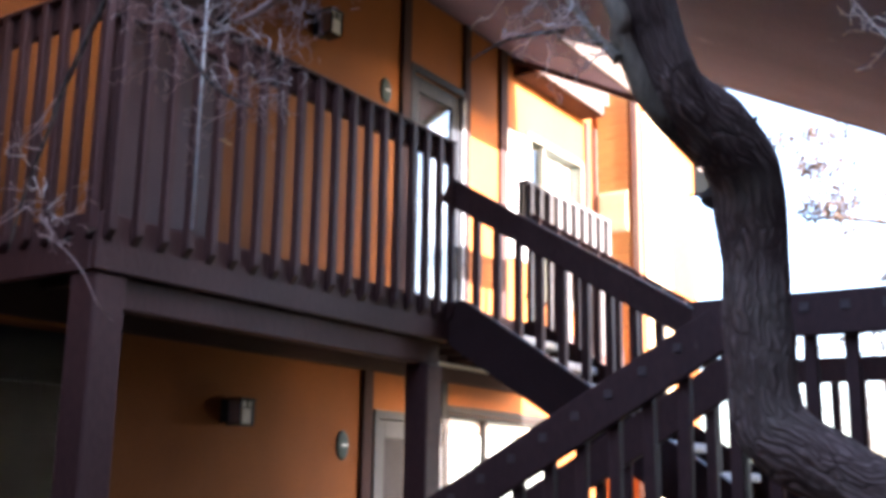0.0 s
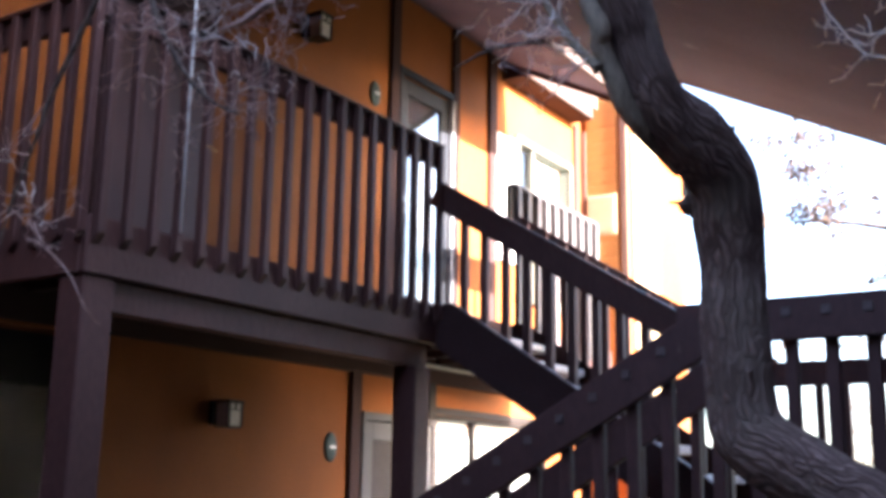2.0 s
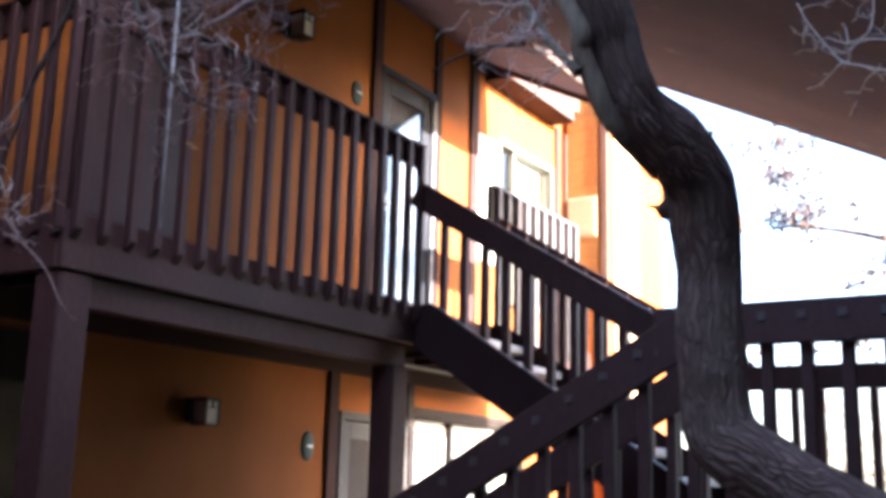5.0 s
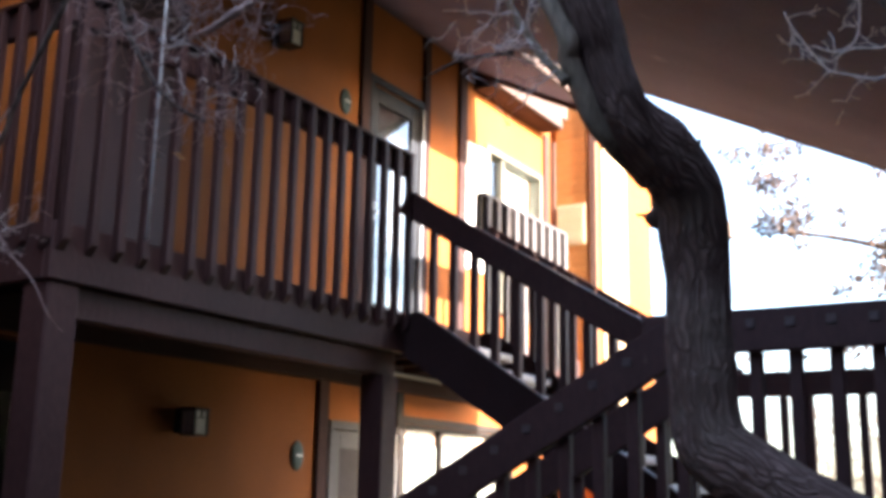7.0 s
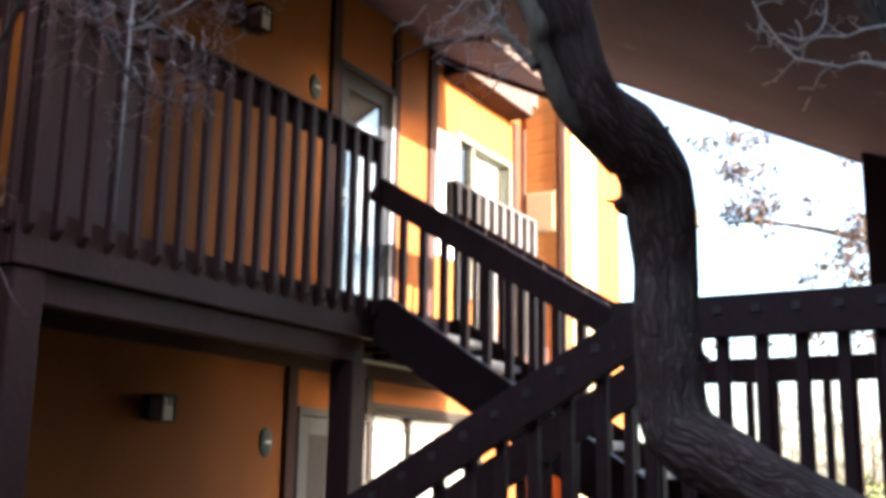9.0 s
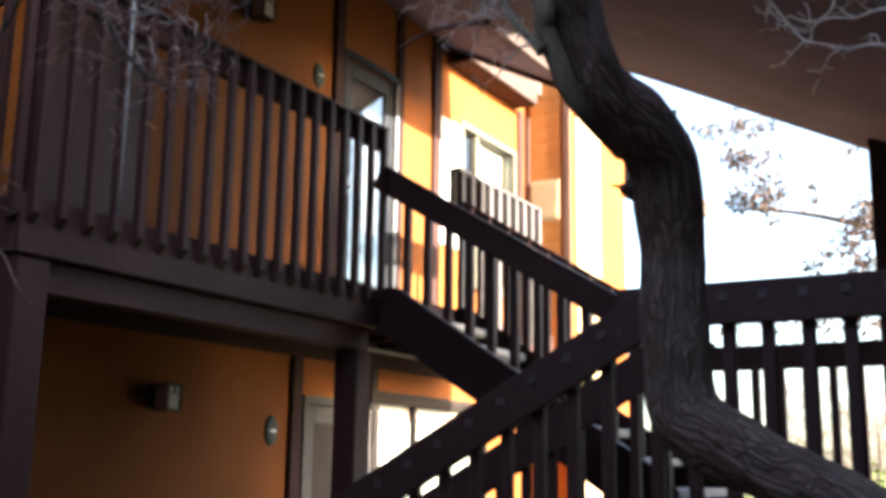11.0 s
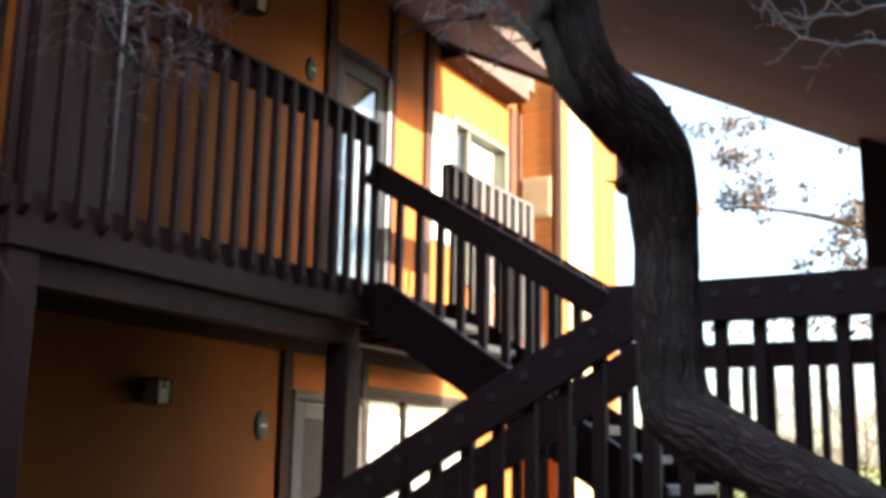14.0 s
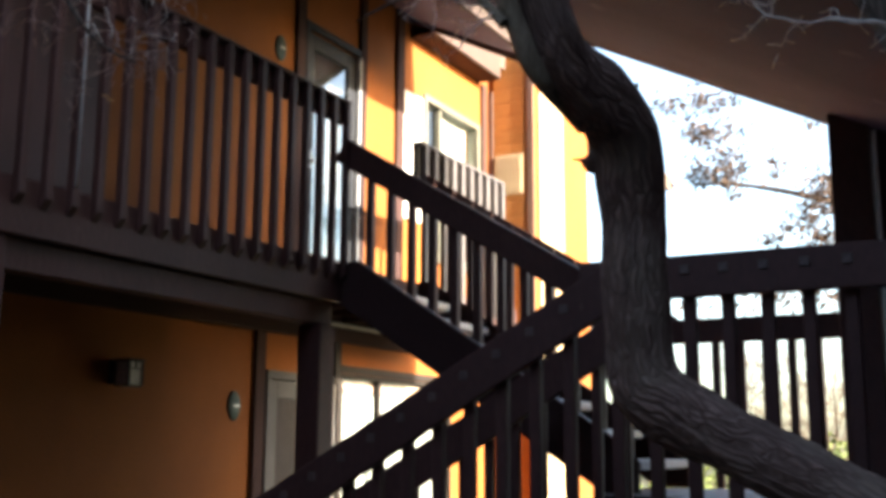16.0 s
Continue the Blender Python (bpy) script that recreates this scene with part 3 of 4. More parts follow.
solid("wall_stair", boxes((-0.57, 1.25, 6.30, 6.46, 0.0, 3.6)), BROWN, "dark brown boarded wall beside the landing", "wall", "structure")

# ---- doors and windows ----
def framed_door(name, label, y0, y1, z0, z1, glass_from, panel, pane, paint):
    d = thing(name, label, "door", kind="structure", at=(WALL, (y0 + y1) / 2, z0))
    x = WALL
    fr = part("frame", boxes((x - 0.08, x + 0.03, y0 - 0.06, y0 + 0.0, z0, z1), (x - 0.08, x + 0.03, y0 - 0.06, y1 + 0.06, z1 + 0.001, z1 + 0.06), bevel=0.004), paint, d)
    part("casing", boxes((x - 0.08, x + 0.035, y1, y1 + 0.06, z0, z1), bevel=0.004), CASING, d, "pale grey side casing")
    s = 0.11
    lf = part("leaf", boxes((x - 0.05, x - 0.01, y0 + 0.005, y0 + s, z0 + 0.01, z1 - 0.005), (x - 0.05, x - 0.01, y1 - s, y1 - 0.005, z0 + 0.01, z1 - 0.005), (x - 0.05, x - 0.01, y0 + s, y1 - s, z1 - 0.13, z1 - 0.005), (x - 0.05, x - 0.01, y0 + s, y1 - s, z0 + 0.01, glass_from), bevel=0.003), paint, d)
    part("pane", boxes((x - 0.035, x - 0.029, y0 + s, y1 - s, glass_from, z1 - 0.13)), pane, lf).visible_shadow = False
    hb = boxes((x - 0.01, x + 0.012, y0 + 0.03, y0 + 0.06, z0 + 0.95, z0 + 1.10), (x + 0.012, x + 0.04, y0 + 0.035, y0 + 0.055, z0 + 1.0, z0 + 1.02), (x + 0.04, x + 0.052, y0 + 0.035, y0 + 0.13, z0 + 1.0, z0 + 1.02), bevel=0.003)
    part("handle", hb, STEEL, lf, "plain metal lever handle")
    part("inner_leaf", boxes((x - 0.13, x - 0.09, y0 + 0.005, y1 - 0.005, z0 + 0.01, z1 - 0.005), bevel=0.004), panel, d)
    return d


framed_door("door_1", "grey glazed storm door reflecting the sky", 6.47, 7.17, DECK + 0.01, 4.80, 3.05, DOORPANEL, STORM, GREYDOOR)
framed_door("door_2", "grey storm door with a dull screen panel", 6.12, 6.88, 0.0, 2.07, 0.75, DOORPANEL, SCREEN, MIDGREY)


def window(name, label, y0, y1, z0, z1, meet, material, sash=0.05):
    w = thing(name, label, "window", kind="structure", at=(WALL, (y0 + y1) / 2, z0))
    x = WALL
    part("window_frame", boxes((x - 0.10, x + 0.025, y0, y0 + sash, z0, z1), (x - 0.10, x + 0.025, y1 - sash, y1, z0, z1), (x - 0.10, x + 0.025, y0 + sash, y1 - sash, z1 - sash, z1), (x - 0.10, x + 0.025, y0 + sash, y1 - sash, z0, z0 + sash), bevel=0.004), material, w)
    part("meeting_rail", boxes((x - 0.06, x + 0.0, meet - 0.022, meet + 0.022, z0 + sash, z1 - sash), bevel=0.004), material, w)
    for a, b in ((y0 + sash, meet - 0.022), (meet + 0.022, y1 - sash)):
        part("pane", boxes((x - 0.05, x - 0.044, a, b, z0 + sash, z1 - sash)), GLASS, w).visible_shadow = False
    part("sill", boxes((x - 0.02, x + 0.05, y0 - 0.03, y1 + 0.03, z0 - 0.045, z0 - 0.003), bevel=0.005), material, w)
    return w


def curtain(y0, y1, z0, z1, label, deep=0.12):
    bm = bmesh.new()
    n = int((y1 - y0) / 0.012)
    for k, z in enumerate((z0, z1)):
        for i in range(n + 1):
            y = y0 + (y1 - y0) * i / n
            bm.verts.new((WALL - deep + 0.012 * math.sin(y * 70) + 0.006 * math.sin(y * 31 + 1), y, z))
    bm.verts.ensure_lookup_table()
    for i in range(n):
        bm.faces.new((bm.verts[i], bm.verts[i + 1], bm.verts[n + 2 + i], bm.verts[n + 1 + i]))
    bmesh.ops.solidify(bm, geom=bm.faces[:], thickness=0.003)
    return solid("curtain", bm, CURTAIN, label, "curtain", smooth=True)


window("window_1", "tan vinyl sliding window in full sunlight", 8.305, 9.475, 3.305, 4.825, 8.66, TANVINYL, 0.06)
curtain(8.74, 9.40, 3.37, 4.76, "white curtain drawn behind the upper window")
window("window_2", "dark framed lower window with a bright blind", 7.00, 8.85, 0.75, 2.16, 7.62, BRONZE_SHADE, 0.03)
curtain(7.035, 8.815, 0.785, 2.11, "white blind drawn behind the lower window")

# added scalloped strip painting the deck's shade along the top of the blind
vp = [(WALL - 0.075, 7.04, 2.122)] + [(WALL - 0.075, 7.04 + 0.02 * i, 2.03 + 0.022 * math.cos(i * 0.75)) for i in range(89)] + [(WALL - 0.075, 8.80, 2.122)]
va = thing("valance", "added tan scalloped strip for the shade along the top of the blind", "valance", at=(WALL - 0.07, 7.92, 2.0))
part("shade_strip", plate(vp, (0.006, 0, 0)), SHADEBAND, va)

# dark doors by the near end
for z0, z1, y0, y1, nm in ((DECK, 4.85, 3.62, 4.42, "door_3"), (0.0, 2.05, -1.4, -0.5, "door_4")):
    d = thing(nm, "plain dark brown boarded door in the facade", "door", kind="structure", at=(WALL, (y0 + y1) / 2, z0))
    part("leaf", boxes((WALL + 0.003, WALL + 0.035, y0 + 0.06, y1 - 0.06, z0 + 0.005, z1 - 0.06), bevel=0.004), MAROON, d)
    part("frame", boxes((WALL + 0.003, WALL + 0.05, y0, y0 + 0.057, z0, z1), (WALL + 0.003, WALL + 0.05, y1 - 0.057, y1, z0, z1), (WALL + 0.003, WALL + 0.05, y0 + 0.057, y1 - 0.057, z1 - 0.057, z1), bevel=0.004), BROWN, d)

# white panel beside the upper window
wp = thing("wall_panel", "white painted panel fixed beside the upper window", "panel", at=(WALL, 8.08, 3.58))
part("board", boxes((WALL + 0.003, WALL + 0.022, 7.925, 8.25, 3.58, 4.745), bevel=0.004), WHITE, wp)
part("frame", boxes((WALL + 0.0225, WALL + 0.03, 7.925, 7.955, 3.58, 4.745), (WALL + 0.0225, WALL + 0.03, 8.22, 8.25, 3.58, 4.745), (WALL + 0.0225, WALL + 0.03, 7.956, 8.219, 4.71, 4.745), (WALL + 0.0225, WALL + 0.03, 7.956, 8.219, 3.58, 3.615), bevel=0.002), WHITE, wp)

# louvred vent on the return wall
v = thing("wall_vent", "pale louvred vent box on the return wall", "vent", at=(-4.37, 9.70, 4.12))
part("case", boxes((-4.53, -4.205, 9.69, 9.703, 4.12, 4.55), bevel=0.004), PALE, v)
vm = mesh_of("louvre", boxes((-0.008, 0.008, -0.012, 0.0, -0.185, 0.185), bevel=0.002), PALE)
for i in range(10):
    piece("louvre", vm, v, Matrix.Translation((-4.50 + 0.03 * i, 9.689, 4.335)))

# ---- lamps and plaques ----
def lantern(y, z, label, size=1.0, tall=1.0):
    l = thing("wall_lantern", label, "lamp", "wall lanterns", at=(WALL, y, z))
    s = tall
    x = WALL
    part("back_plate", boxes((x + 0.002, x + 0.025, y - 0.06 * size, y + 0.06 * size, z - 0.10 * s, z + 0.13 * s), bevel=0.004), LAMPBLACK, l)
    part("arm", boxes((x + 0.025, x + 0.06, y - 0.02, y + 0.02, z + 0.06 * s, z + 0.10 * s), bevel=0.003), LAMPBLACK, l)
    x0, x1 = x + 0.06, x + 0.06 + 0.14 * size
    h = 0.07 * size
    part("roof", boxes((x0 - 0.01, x1 + 0.01, y - h - 0.01, y + h + 0.01, z + 0.105 * s, z + 0.13 * s), bevel=0.006), LAMPBLACK, l)
    part("base", boxes((x0, x1, y - h, y + h, z - 0.125 * s, z - 0.11 * s), bevel=0.003), LAMPBLACK, l)
    part("glass", boxes((x0 + 0.006, x1 - 0.006, y - h + 0.006, y + h - 0.006, z - 0.108 * s, z + 0.103 * s)), LAMPGLASS, l, "frosted pale glass")
    for a in (x0 + 0.003, x1 - 0.003):
        for b in (y - h + 0.003, y + h - 0.003):
            part("cage_bar", boxes((a - 0.005, a + 0.005, b - 0.005, b + 0.005, z - 0.11 * s, z + 0.105 * s)), LAMPBLACK, l)
    part("cage_bar", boxes((x1 - 0.006, x1 + 0.001, y - 0.004, y + 0.004, z + 0.044 * s, z + 0.105 * s)), LAMPBLACK, l)
    part("cage_bar", boxes((x1 - 0.006, x1 + 0.002, y - h, y + h, z + 0.036 * s, z + 0.044 * s)), LAMPBLACK, l)


lantern(4.63, 2.02, "black square wall lantern with frosted glass", 0.8, 0.62)
lantern(5.30, 4.72, "dark wall lantern on the upper facade", 0.85, 0.72)
for y, z, lab in ((5.73, 1.87, "oval grey-green plaque on the lower facade"), (6.11, 4.52, "oval grey plaque on the upper facade")):
    bm = bmesh.new()
    bmesh.ops.create_uvsphere(bm, u_segments=24, v_segments=12, radius=1.0, matrix=Matrix.LocRotScale((WALL + 0.006, y, z), None, (0.022, 0.065, 0.10)))
    pl = solid("plaque", bm, PLAQUE, lab, "plaque", smooth=True, group="plaques")
    part("plate", boxes((WALL + 0.0265, WALL + 0.0295, y - 0.03, y + 0.03, z - 0.006, z + 0.006)), STEEL, pl, "pale bar of writing")
pipe = thing("pipe", "thin white pipe running down in front of the railing", "pipe", at=(-3.545, 3.285, DECK))
bm = bmesh.new()
tube([(-3.545, 3.285, 2.735), (-3.545, 3.285, roof_z(-3.545) - 0.005)], [0.006, 0.006], 10, bm=bm)
part("tube", bm, WHITE, pipe, smooth=True)
for z in (3.70,):
    part("clip", boxes((-3.562, -3.533, 3.270, 3.300, z - 0.01, z + 0.01), bevel=0.003), STEEL, pipe)

# ---- tree ----
tree = thing("tree", "leaning bare tree with a crooked grey trunk", "tree", at=(0.55, 2.2, 0))
# a log leaning out of the ground, a tight elbow, then the upright stem
P, R = smooth_line([(0.55, 2.2, -0.05), (0.43, 2.25, 0.45), (0.25, 2.32, 0.95), (0.005, 2.38, 1.33), (-0.223, 2.42, 1.476), (-0.479, 2.46, 1.61), (-0.63, 2.485, 1.686), (-0.705, 2.495, 1.727), (-0.746, 2.5, 1.772), (-0.763, 2.5, 1.85), (-0.767, 2.5, 1.993), (-0.767, 2.5, 2.162), (-0.765, 2.48, 2.294), (-0.769, 2.42, 2.39), (-0.804, 2.33, 2.463), (-0.861, 2.25, 2.543), (-0.894, 2.2, 2.665), (-0.915, 2.15, 2.78), (-1.0, 2.11, 3.02), (-1.14, 2.085, 3.376)],
                   [0.16, 0.125, 0.10, 0.08, 0.075, 0.075, 0.081, 0.085, 0.086, 0.083, 0.081, 0.080, 0.084, 0.086, 0.083, 0.067, 0.051, 0.046, 0.036, 0.029], 0.012)
part("trunk", tube(P, R, 80, 0.09), TRUNKBARK, tree, smooth=True)
for pp, rr, stuff, nm in (
        ([(-0.80, 2.27, 2.49), (-0.818, 2.22, 2.553), (-0.829, 2.2, 2.61), (-0.85, 2.2, 2.699), (-0.866, 2.2, 2.788), (-0.88, 2.21, 2.99)], [0.035, 0.029, 0.025, 0.0226, 0.0215, 0.019], TRUNKBARK, "limb"),
        ([(-0.800, 2.46, 2.33), (-0.833, 2.45, 2.324), (-0.862, 2.44, 2.322), (-0.877, 2.44, 2.329), (-0.901, 2.44, 2.334)], [0.045, 0.036, 0.022, 0.0056, 0.002], TRUNKBARK, "knot"),
        ([(-0.75, 2.36, 2.455), (-0.727, 2.36, 2.464), (-0.710, 2.36, 2.468), (-0.703, 2.36, 2.480)], [0.03, 0.022, 0.009, 0.0022], TRUNKBARK, "stub"),
        ([(-1.03, 2.11, 2.88), (-0.94, 2.12, 2.699), (-0.944, 2.14, 2.652), (-0.925, 2.17, 2.575), (-0.91, 2.2, 2.516), (-0.887, 2.24, 2.466), (-0.87, 2.32, 2.428), (-0.853, 2.38, 2.386)], [0.014, 0.0245, 0.0257, 0.0258, 0.0255, 0.0244, 0.0205, 0.0111], LICHEN_LIT, "limb"),
        ([(-0.949, 2.133, 2.59), (-0.97, 2.133, 2.617), (-1.012, 2.133, 2.669), (-1.045, 2.133, 2.723), (-1.078, 2.133, 2.777), (-1.122, 2.133, 2.878)], [0.0155, 0.012, 0.0108, 0.0103, 0.0095, 0.0077], LICHEN_LIT, "limb")):
    P, R = smooth_line(pp, rr, 0.01)
    part(nm, tube(P, R, 20, 0.2), stuff, tree, smooth=True)


def twigs(start, way, length, rnd, r0, level, bm, bend=0.5, kids=4):
    """A crooked twig with side shoots."""
    n = max(4, int(length / 0.035))
    p, d = Vector(start), Vector(way).normalized()
    pts, rads = [], []
    for i in range(n + 1):
        pts.append(p.copy())
        rads.append(max(0.0010, r0 * (1 - 0.7 * i / n)))
        d = (d + Vector((rnd.gauss(0, 1), rnd.gauss(0, 1), rnd.gauss(0, 1))) * bend * 0.33).normalized()
        p += d * length / n
        if level and i > 0 and rnd.random() < kids / n:
            w = (d + Vector((rnd.gauss(0, 1), rnd.gauss(0, 1), rnd.gauss(0, 1))) * 0.8).normalized()
            twigs(p, w, length * rnd.uniform(0.3, 0.6), rnd, rads[-1] * 0.65, level - 1, bm, bend * 1.2, kids)
    tube(pts, rads, 5, bm=bm)


rnd = random.Random(7)
for pp, rr in (([(-1.062, 2.085, 2.669), (-1.173, 2.085, 2.68), (-1.238, 2.085, 2.675), (-1.323, 2.085, 2.649)], [0.006, 0.005, 0.004, 0.002]),
               ([(-1.12, 2.10, 3.30), (-1.7, 2.1, 3.6), (-2.25, 2.1, 3.55), (-2.36, 1.9, 3.25), (-2.488, 1.9, 3.034), (-2.649, 1.9, 2.78), (-2.69, 1.9, 2.68), (-2.79, 1.9, 2.465), (-2.84, 1.9, 2.30)], [0.03, 0.022, 0.016, 0.011, 0.0095, 0.008, 0.007, 0.005, 0.003]),
               ([(-2.2, 2.15, 3.57), (-2.30, 1.95, 3.2), (-2.226, 1.9, 2.969), (-2.16, 1.9, 2.85), (-2.093, 1.9, 2.753), (-2.03, 1.9, 2.68), (-1.955, 1.9, 2.621), (-1.861, 1.9, 2.572)], [0.014, 0.011, 0.009, 0.008, 0.007, 0.006, 0.005, 0.002]),
               ([(-1.13, 2.09, 3.34), (-1.55, 2.0, 3.2), (-1.75, 1.95, 2.93), (-1.80, 1.9, 2.86), (-1.87, 1.9, 2.835), (-1.95, 1.9, 2.83)], [0.016, 0.015, 0.014, 0.011, 0.008, 0.004])):
    P, R = smooth_line(pp, rr, 0.03)
    part("branch", tube(P, R, 8, 0.08), TWIG if rr[-1] == 0.004 else BARK, tree, smooth=True)
bm = bmesh.new()
for k in range(10):
    t = k / 9
    s = Vector((-2.24, 1.9, 2.99)).lerp(Vector((-1.90, 1.9, 2.59)), t)
    twigs(s, (rnd.uniform(0.2, 1), rnd.uniform(-0.5, 0.5), rnd.uniform(-0.3, 0.5)), rnd.uniform(0.12, 0.20), rnd, 0.0024, 2, bm, 1.0, 5)
    twigs(s, (-1, rnd.uniform(-0.5, 0.5), rnd.uniform(-0.6, 0.2)), rnd.uniform(0.12, 0.22), rnd, 0.0022, 2, bm, 1.0, 4)
for k in range(12):
    s = Vector((-2.05, 1.9, 3.0)).lerp(Vector((-1.66, 1.9, 2.86)), k / 11)
    twigs(s, (rnd.uniform(-0.7, 0.5), rnd.uniform(-0.5, 0.5), rnd.uniform(-0.8, 0.2)), rnd.uniform(0.10, 0.18), rnd, 0.0024, 2, bm, 1.0, 5)
for k in range(7):
    s = Vector((-2.84, 1.9, 2.46)).lerp(Vector((-2.64, 1.9, 2.36)), k / 6)
    twigs(s, (rnd.uniform(-0.2, 1), rnd.uniform(-0.4, 0.4), rnd.uniform(-0.25, 0.6)), rnd.uniform(0.10, 0.18), rnd, 0.0034, 2, bm, 0.8, 3)
for k in range(5):
    s = Vector((-2.66, 1.9, 2.76)).lerp(Vector((-2.80, 1.9, 2.44)), k / 4)
    twigs(s, (rnd.uniform(-1, 0.4), rnd.uniform(-0.4, 0.4), rnd.uniform(-0.6, 0.1)), rnd.uniform(0.10, 0.2), rnd, 0.0038, 1, bm, 0.8, 3)
twigs((-2.70, 1.9, 2.33), (1, 0, -0.3), 0.34, rnd, 0.0045, 1, bm, 0.35, 3)
tagged(part("twig_spray", bm, TWIG, tree, "fine pale bare twigs", smooth=True), kind="stuff")

bm = bmesh.new()
for k in range(22):
    s = Vector((-2.12, 1.88, 2.79)).lerp(Vector((-1.80, 1.88, 2.60)), k / 21) + Vector((rnd.uniform(-0.06, 0.06), 0, rnd.uniform(-0.02, 0.14)))
    twigs(s, (rnd.uniform(-1, 1), rnd.uniform(-0.3, 0.3), rnd.uniform(-0.6, 0.8)), rnd.uniform(0.05, 0.11), rnd, 0.0024, 1, bm, 1.1, 2)
for k in range(8):
    s = Vector((-2.80, 1.88, 2.62)).lerp(Vector((-2.62, 1.88, 2.36)), k / 7)
    twigs(s, (rnd.uniform(-1, 1), rnd.uniform(-0.3, 0.3), rnd.uniform(-0.4, 0.6)), rnd.uniform(0.05, 0.10), rnd, 0.0026, 1, bm, 1.0, 2)
own = random.Random(21)
for k in range(16):
    s = Vector((-0.96, 2.12, 2.60)).lerp(Vector((-1.12, 2.12, 2.87)), k / 15)
    twigs(s, (own.uniform(-1, 0.15), own.uniform(-0.4, 0.2), own.uniform(-0.5, 0.6)), own.uniform(0.08, 0.2), own, 0.0026, 2, bm, 0.9, 3)
tagged(part("spur_spray", bm, GLINT, tree, "spur twigs painted pale for glints of skylight", smooth=True), kind="stuff")
for q in ((-1.962, 1.9, 2.50), (-1.945, 1.9, 2.487), (-2.74, 1.9, 2.60)):
    bm = bmesh.new()
    vs = [bm.verts.new(Vector(q) + Vector(o)) for o in ((-0.016, 0, 0.006), (0, 0.008, 0.006), (0.018, 0, -0.008), (0.001, -0.008, -0.004))]
    bm.faces.new(vs)
    bmesh.ops.solidify(bm, geom=bm.faces[:], thickness=0.001)
    part("leaf", bm, AMBERLEAF, tree, "amber dead leaf")

# second tree at the passage wall, whose limb and twigs hang in
tree2 = thing("tree", "bare tree with a pale trunk by the passage wall", "tree", at=(0.55, 2.5, 0))
P, R = smooth_line([(0.72, 2.45, -0.05), (0.45, 2.5, 1.2), (0.12, 2.55, 2.1), (-0.13, 2.6, 2.62), (-0.30, 2.6, 2.95), (-0.42, 2.6, 3.2)], [0.13, 0.11, 0.085, 0.07, 0.062, 0.055], 0.03)
part("trunk", tube(P, R, 24, 0.12), BARK, tree2, smooth=True)
bm = bmesh.new()
for pp, rr in (([(-0.10, 2.5, 2.47), (-0.141, 2.3, 2.498), (-0.197, 2.3, 2.516), (-0.255, 2.3, 2.536), (-0.296, 2.3, 2.531), (-0.354, 2.3, 2.554), (-0.389, 2.3, 2.569), (-0.415, 2.3, 2.604), (-0.448, 2.3, 2.658), (-0.465, 2.3, 2.689), (-0.48, 2.3, 2.73)], [0.006, 0.0055, 0.0045, 0.0038, 0.0034, 0.0032, 0.0032, 0.0029, 0.0026, 0.0023, 0.0015]),
               ([(-0.10, 2.5, 2.60), (-0.134, 2.3, 2.61), (-0.191, 2.3, 2.608), (-0.246, 2.3, 2.609), (-0.281, 2.3, 2.6), (-0.328, 2.3, 2.611), (-0.364, 2.3, 2.604), (-0.386, 2.3, 2.59)], [0.006, 0.0055, 0.0042, 0.0037, 0.0032, 0.0028, 0.0024, 0.0015]),
               ([(-0.24, 2.5, 2.86), (-0.307, 2.3, 2.751), (-0.319, 2.3, 2.673), (-0.333, 2.3, 2.625), (-0.376, 2.3, 2.609), (-0.417, 2.3, 2.633)], [0.006, 0.0045, 0.0036, 0.0033, 0.0029, 0.0016])):
    P, R = smooth_line(pp, [0.75 * r for r in rr], 0.02)
    tube(P, R, 6, 0.15, bm=bm)
    for i in range(4, len(P), 2):
        twigs(P[i], (rnd.uniform(-1, 0.4), rnd.uniform(-0.3, 0.3), rnd.uniform(-0.5, 0.8)), rnd.uniform(0.03, 0.09), rnd, 0.0017, 1, bm, 0.9, 2)
# the paler GLINT tone paints skylight glints on these twigs
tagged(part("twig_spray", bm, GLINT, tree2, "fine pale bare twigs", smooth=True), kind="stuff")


# ---- far trees and shrubs ----
def leaf(bm, p, size, rnd):
    d = Vector((rnd.gauss(0, 1), rnd.gauss(0, 1), rnd.gauss(0, 1))).normalized()
    u = d.orthogonal().normalized()
    w = d.cross(u)
    a, b_, c_, e = p - u * size, p + w * size * 0.45 + d * size * 0.15, p + u * size, p - w * size * 0.45 + d * size * 0.15
    vs = [bm.verts.new(q) for q in (a, b_, c_, e)]
    bm.faces.new((vs[0], vs[1], vs[2]))
    bm.faces.new((vs[0], vs[2], vs[3]))


oak = thing("tree", "distant bare tree holding dry brown leaves", "tree", at=(1.2, 14.0, 0))
P, R = smooth_line([(1.2, 14.0, -0.1), (1.1, 14.0, 2.0), (0.9, 14.0, 4.0), (0.8, 14.1, 7.0)], [0.22, 0.19, 0.15, 0.07], 0.15)
part("trunk", tube(P, R, 16, 0.1), BARK, oak, smooth=True)
wood, leaves = bmesh.new(), bmesh.new()
spots = []
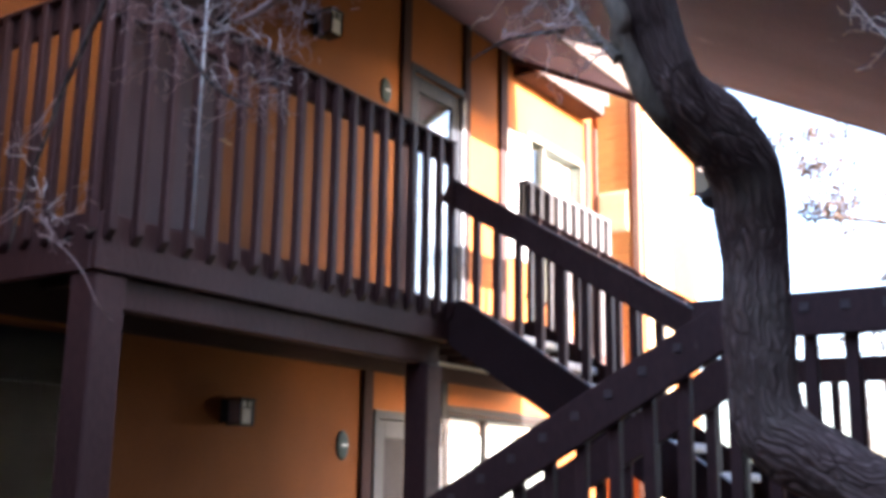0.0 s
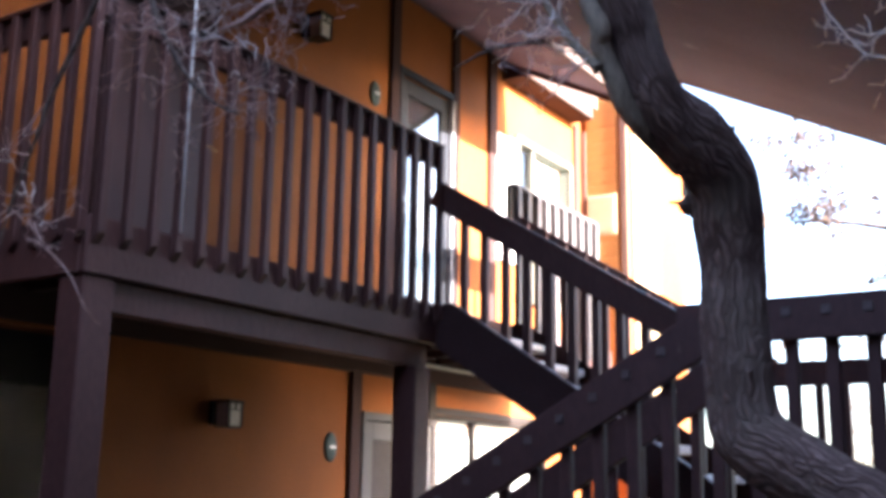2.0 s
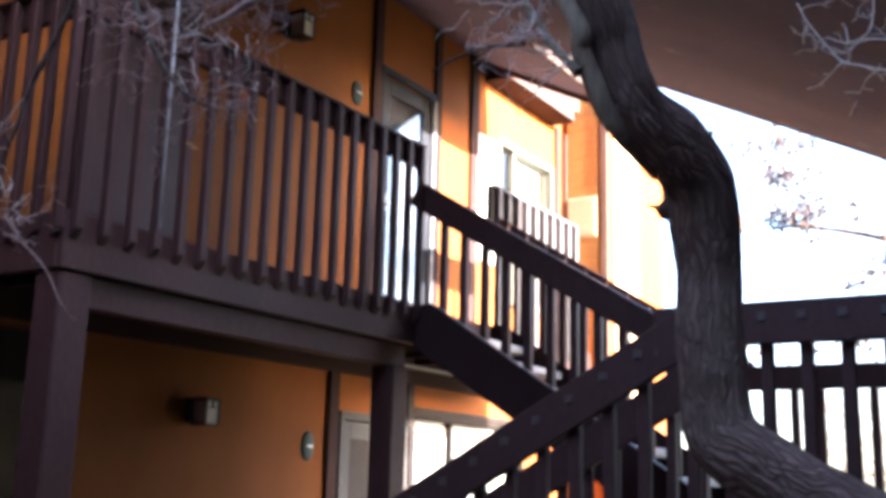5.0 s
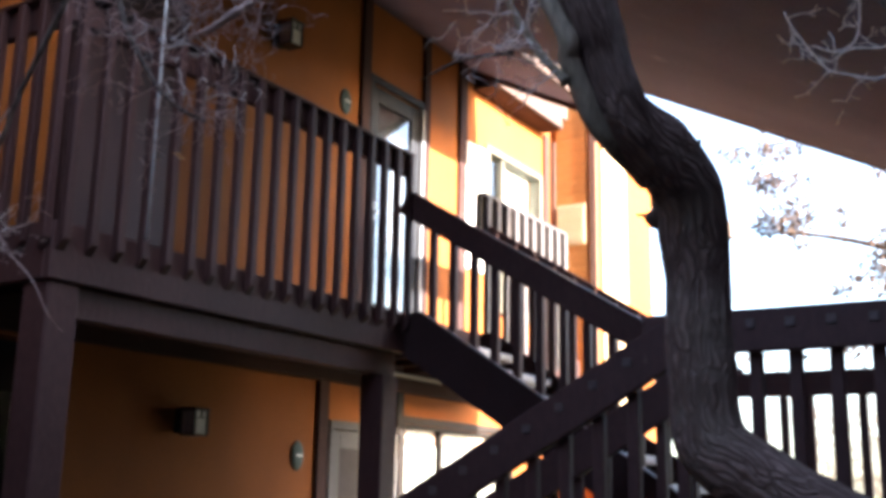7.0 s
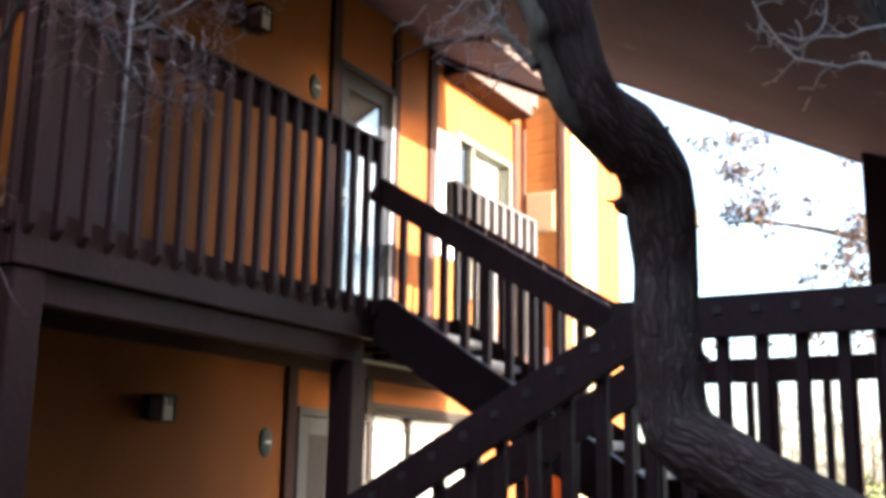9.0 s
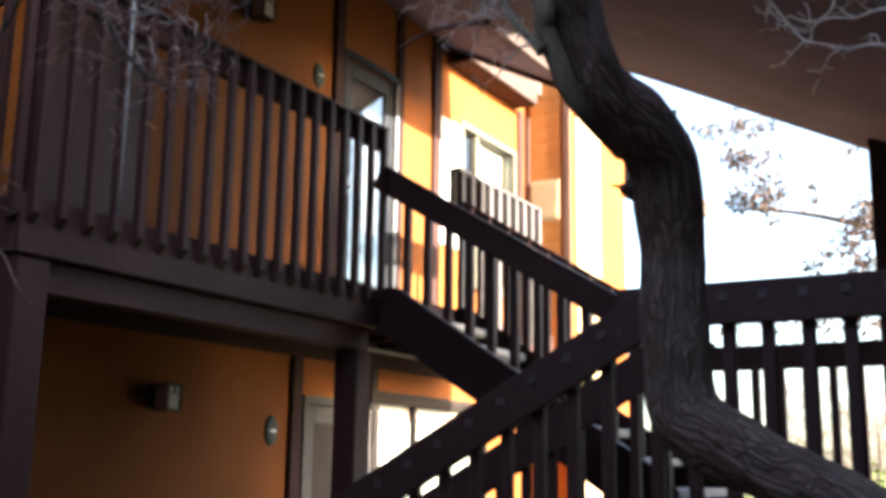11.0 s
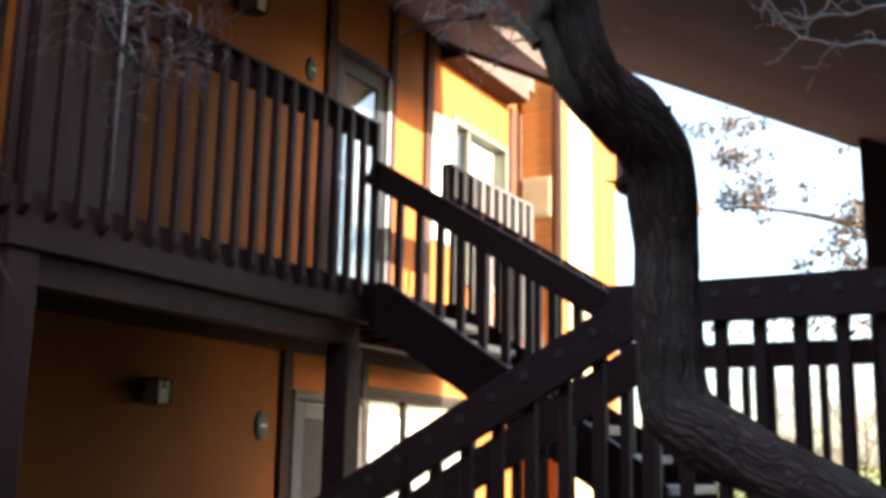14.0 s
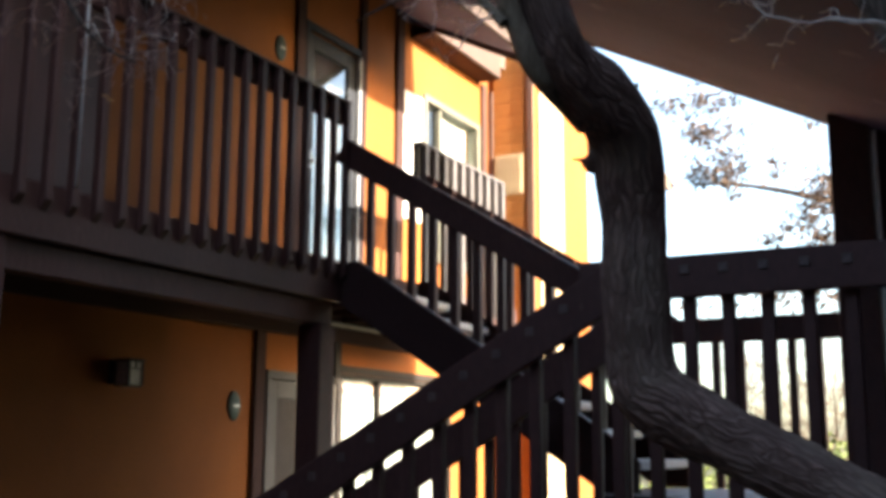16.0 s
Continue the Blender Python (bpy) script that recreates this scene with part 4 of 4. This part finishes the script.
for pp, rr in (([(0.95, 14.0, 3.6), (-0.5, 14.0, 4.2), (-1.78, 14.0, 4.66), (-2.51, 14.0, 4.90), (-3.08, 14.0, 5.04), (-3.60, 14.0, 5.10)], [0.07, 0.06, 0.05, 0.04, 0.026, 0.012]),
               ([(-1.2, 14.0, 4.46), (-1.6, 14.0, 4.2), (-2.1, 14.0, 3.98)], [0.02, 0.014, 0.005])):
    P, R = smooth_line(pp, rr, 0.12)
    tube(P, R, 6, 0.15, bm=wood)
    for i in range(3, len(P)):
        if rnd.random() < 0.25:
            twigs(P[i], (rnd.gauss(0, 0.6), rnd.gauss(0, 0.6), rnd.gauss(0.2, 0.8)), rnd.uniform(0.2, 0.5), rnd, 0.008, 1, wood, 0.6, 2)
for x, z, sx, sz, n in ((-3.75, 6.19, 0.07, 0.07, 26), (-3.32, 6.20, 0.09, 0.07, 36), (-3.99, 6.25, 0.05, 0.05, 14), (-3.49, 6.35, 0.06, 0.05, 14), (-3.04, 6.21, 0.07, 0.06, 16), (-3.58, 5.83, 0.06, 0.06, 20), (-3.40, 5.77, 0.10, 0.07, 60), (-3.06, 5.78, 0.09, 0.04, 22), (-3.17, 5.49, 0.12, 0.07, 26), (-3.25, 5.18, 0.15, 0.07, 95), (-3.50, 5.23, 0.07, 0.10, 34), (-3.04, 5.31, 0.09, 0.07, 30), (-3.04, 4.94, 0.07, 0.05, 16), (-2.52, 5.16, 0.06, 0.10, 16), (-2.48, 5.27, 0.09, 0.04, 10), (-1.92, 4.93, 0.12, 0.09, 46), (-2.03, 4.65, 0.12, 0.09, 46), (-1.81, 4.72, 0.10, 0.12, 46), (-2.17, 4.42, 0.10, 0.07, 46), (-1.96, 4.25, 0.10, 0.07, 46), (-2.37, 4.36, 0.04, 0.04, 8), (-2.56, 4.25, 0.06, 0.04, 14), (-2.70, 4.24, 0.04, 0.03, 6), (-2.04, 5.72, 0.05, 0.04, 10)):
    for k in range(n * 3):
        p = Vector((rnd.gauss(x, sx * 1.2), rnd.gauss(14.0, 0.2), rnd.gauss(z, sz * 1.15)))
        leaf(leaves, p, rnd.uniform(0.028, 0.06), rnd)
        if k % 5 == 0:
            twigs(p, (rnd.gauss(0, 0.7), rnd.gauss(0, 0.5), rnd.gauss(0, 0.7)), rnd.uniform(0.08, 0.2), rnd, 0.006, 0, wood, 0.7, 0)
for x, z, sx, sz, n in ((0.2, 5.2, 0.8, 0.8, 260), (-0.9, 4.4, 0.3, 0.4, 120), (-3.6, 3.42, 0.3, 0.11, 60), (-2.9, 3.46, 0.3, 0.11, 70), (-2.2, 3.44, 0.3, 0.12, 70), (-1.6, 3.40, 0.3, 0.12, 60)):
    for k in range(n):
        leaf(leaves, Vector((rnd.gauss(x, sx), rnd.gauss(14.0, 0.3), rnd.gauss(z, sz))), rnd.uniform(0.035, 0.075), rnd)
tagged(part("bough_work", wood, BARK, oak, smooth=True), kind="stuff")
tagged(part("foliage", leaves, DRYLEAF, oak, "dry brown leaves"), kind="stuff")

for x, y, h in ((-4.6, 16.5, 4.3), (-3.4, 17.2, 4.6), (-2.2, 16.4, 4.4), (-0.9, 17.0, 4.3)):
    s = thing("bare_shrub", "tall leafless shrub with thin grey stems", "shrub", "bare shrubs", at=(x, y, 0))
    bm = bmesh.new()
    for k in range(7):
        twigs((x + rnd.uniform(-0.3, 0.3), y + rnd.uniform(-0.2, 0.2), -0.05), (rnd.gauss(0, 0.22), rnd.gauss(0, 0.22), 1), h * rnd.uniform(0.75, 1.0), rnd, 0.017, 2, bm, 0.16, 8)
    tagged(part("thicket", bm, BARK, s), kind="stuff")
for x, y, rx, h in ((-3.35, 12.4, 0.75, 1.5), (-1.9, 12.6, 0.7, 1.75), (-4.9, 12.8, 0.9, 1.3), (-0.6, 12.5, 0.8, 1.6)):
    s = thing("evergreen_shrub", "sunlit olive green shrub on the lawn", "shrub", "evergreen shrubs", at=(x, y, 0))
    bm = bmesh.new()
    stems = bmesh.new()
    for k in range(7):
        a = rnd.uniform(0, 6.28)
        tube([(x, y, -0.05), (x + 0.3 * rx * math.cos(a), y + 0.3 * rx * math.sin(a), h * 0.5), (x + 0.6 * rx * math.cos(a), y + 0.6 * rx * math.sin(a), h * 0.85)], [0.02, 0.014, 0.005], 5, bm=stems)
    part("thicket", stems, BARK, s)
    for k in range(1500):
        d = Vector((rnd.gauss(0, 1), rnd.gauss(0, 1), rnd.gauss(0, 1))).normalized() * rnd.uniform(0.35, 1.0) ** 0.5
        q = Vector((x + d.x * rx, y + d.y * rx, h * 0.52 + d.z * h * 0.48))
        q += 0.12 * Vector((noise.noise(q * 3), noise.noise(q * 3 + Vector((9, 0, 0))), noise.noise(q * 3 + Vector((0, 9, 0)))))
        leaf(bm, q, rnd.uniform(0.03, 0.06), rnd)
    tagged(part("foliage", bm, GREENLEAF, s), kind="stuff")
# metal strip on the ledger
solid("flashing", boxes((-4.548, -4.505, 6.60, 8.3, 2.512, 2.532), bevel=0.002), STEEL, "thin bare metal flashing strip along the ledger", "flashing", "structure")
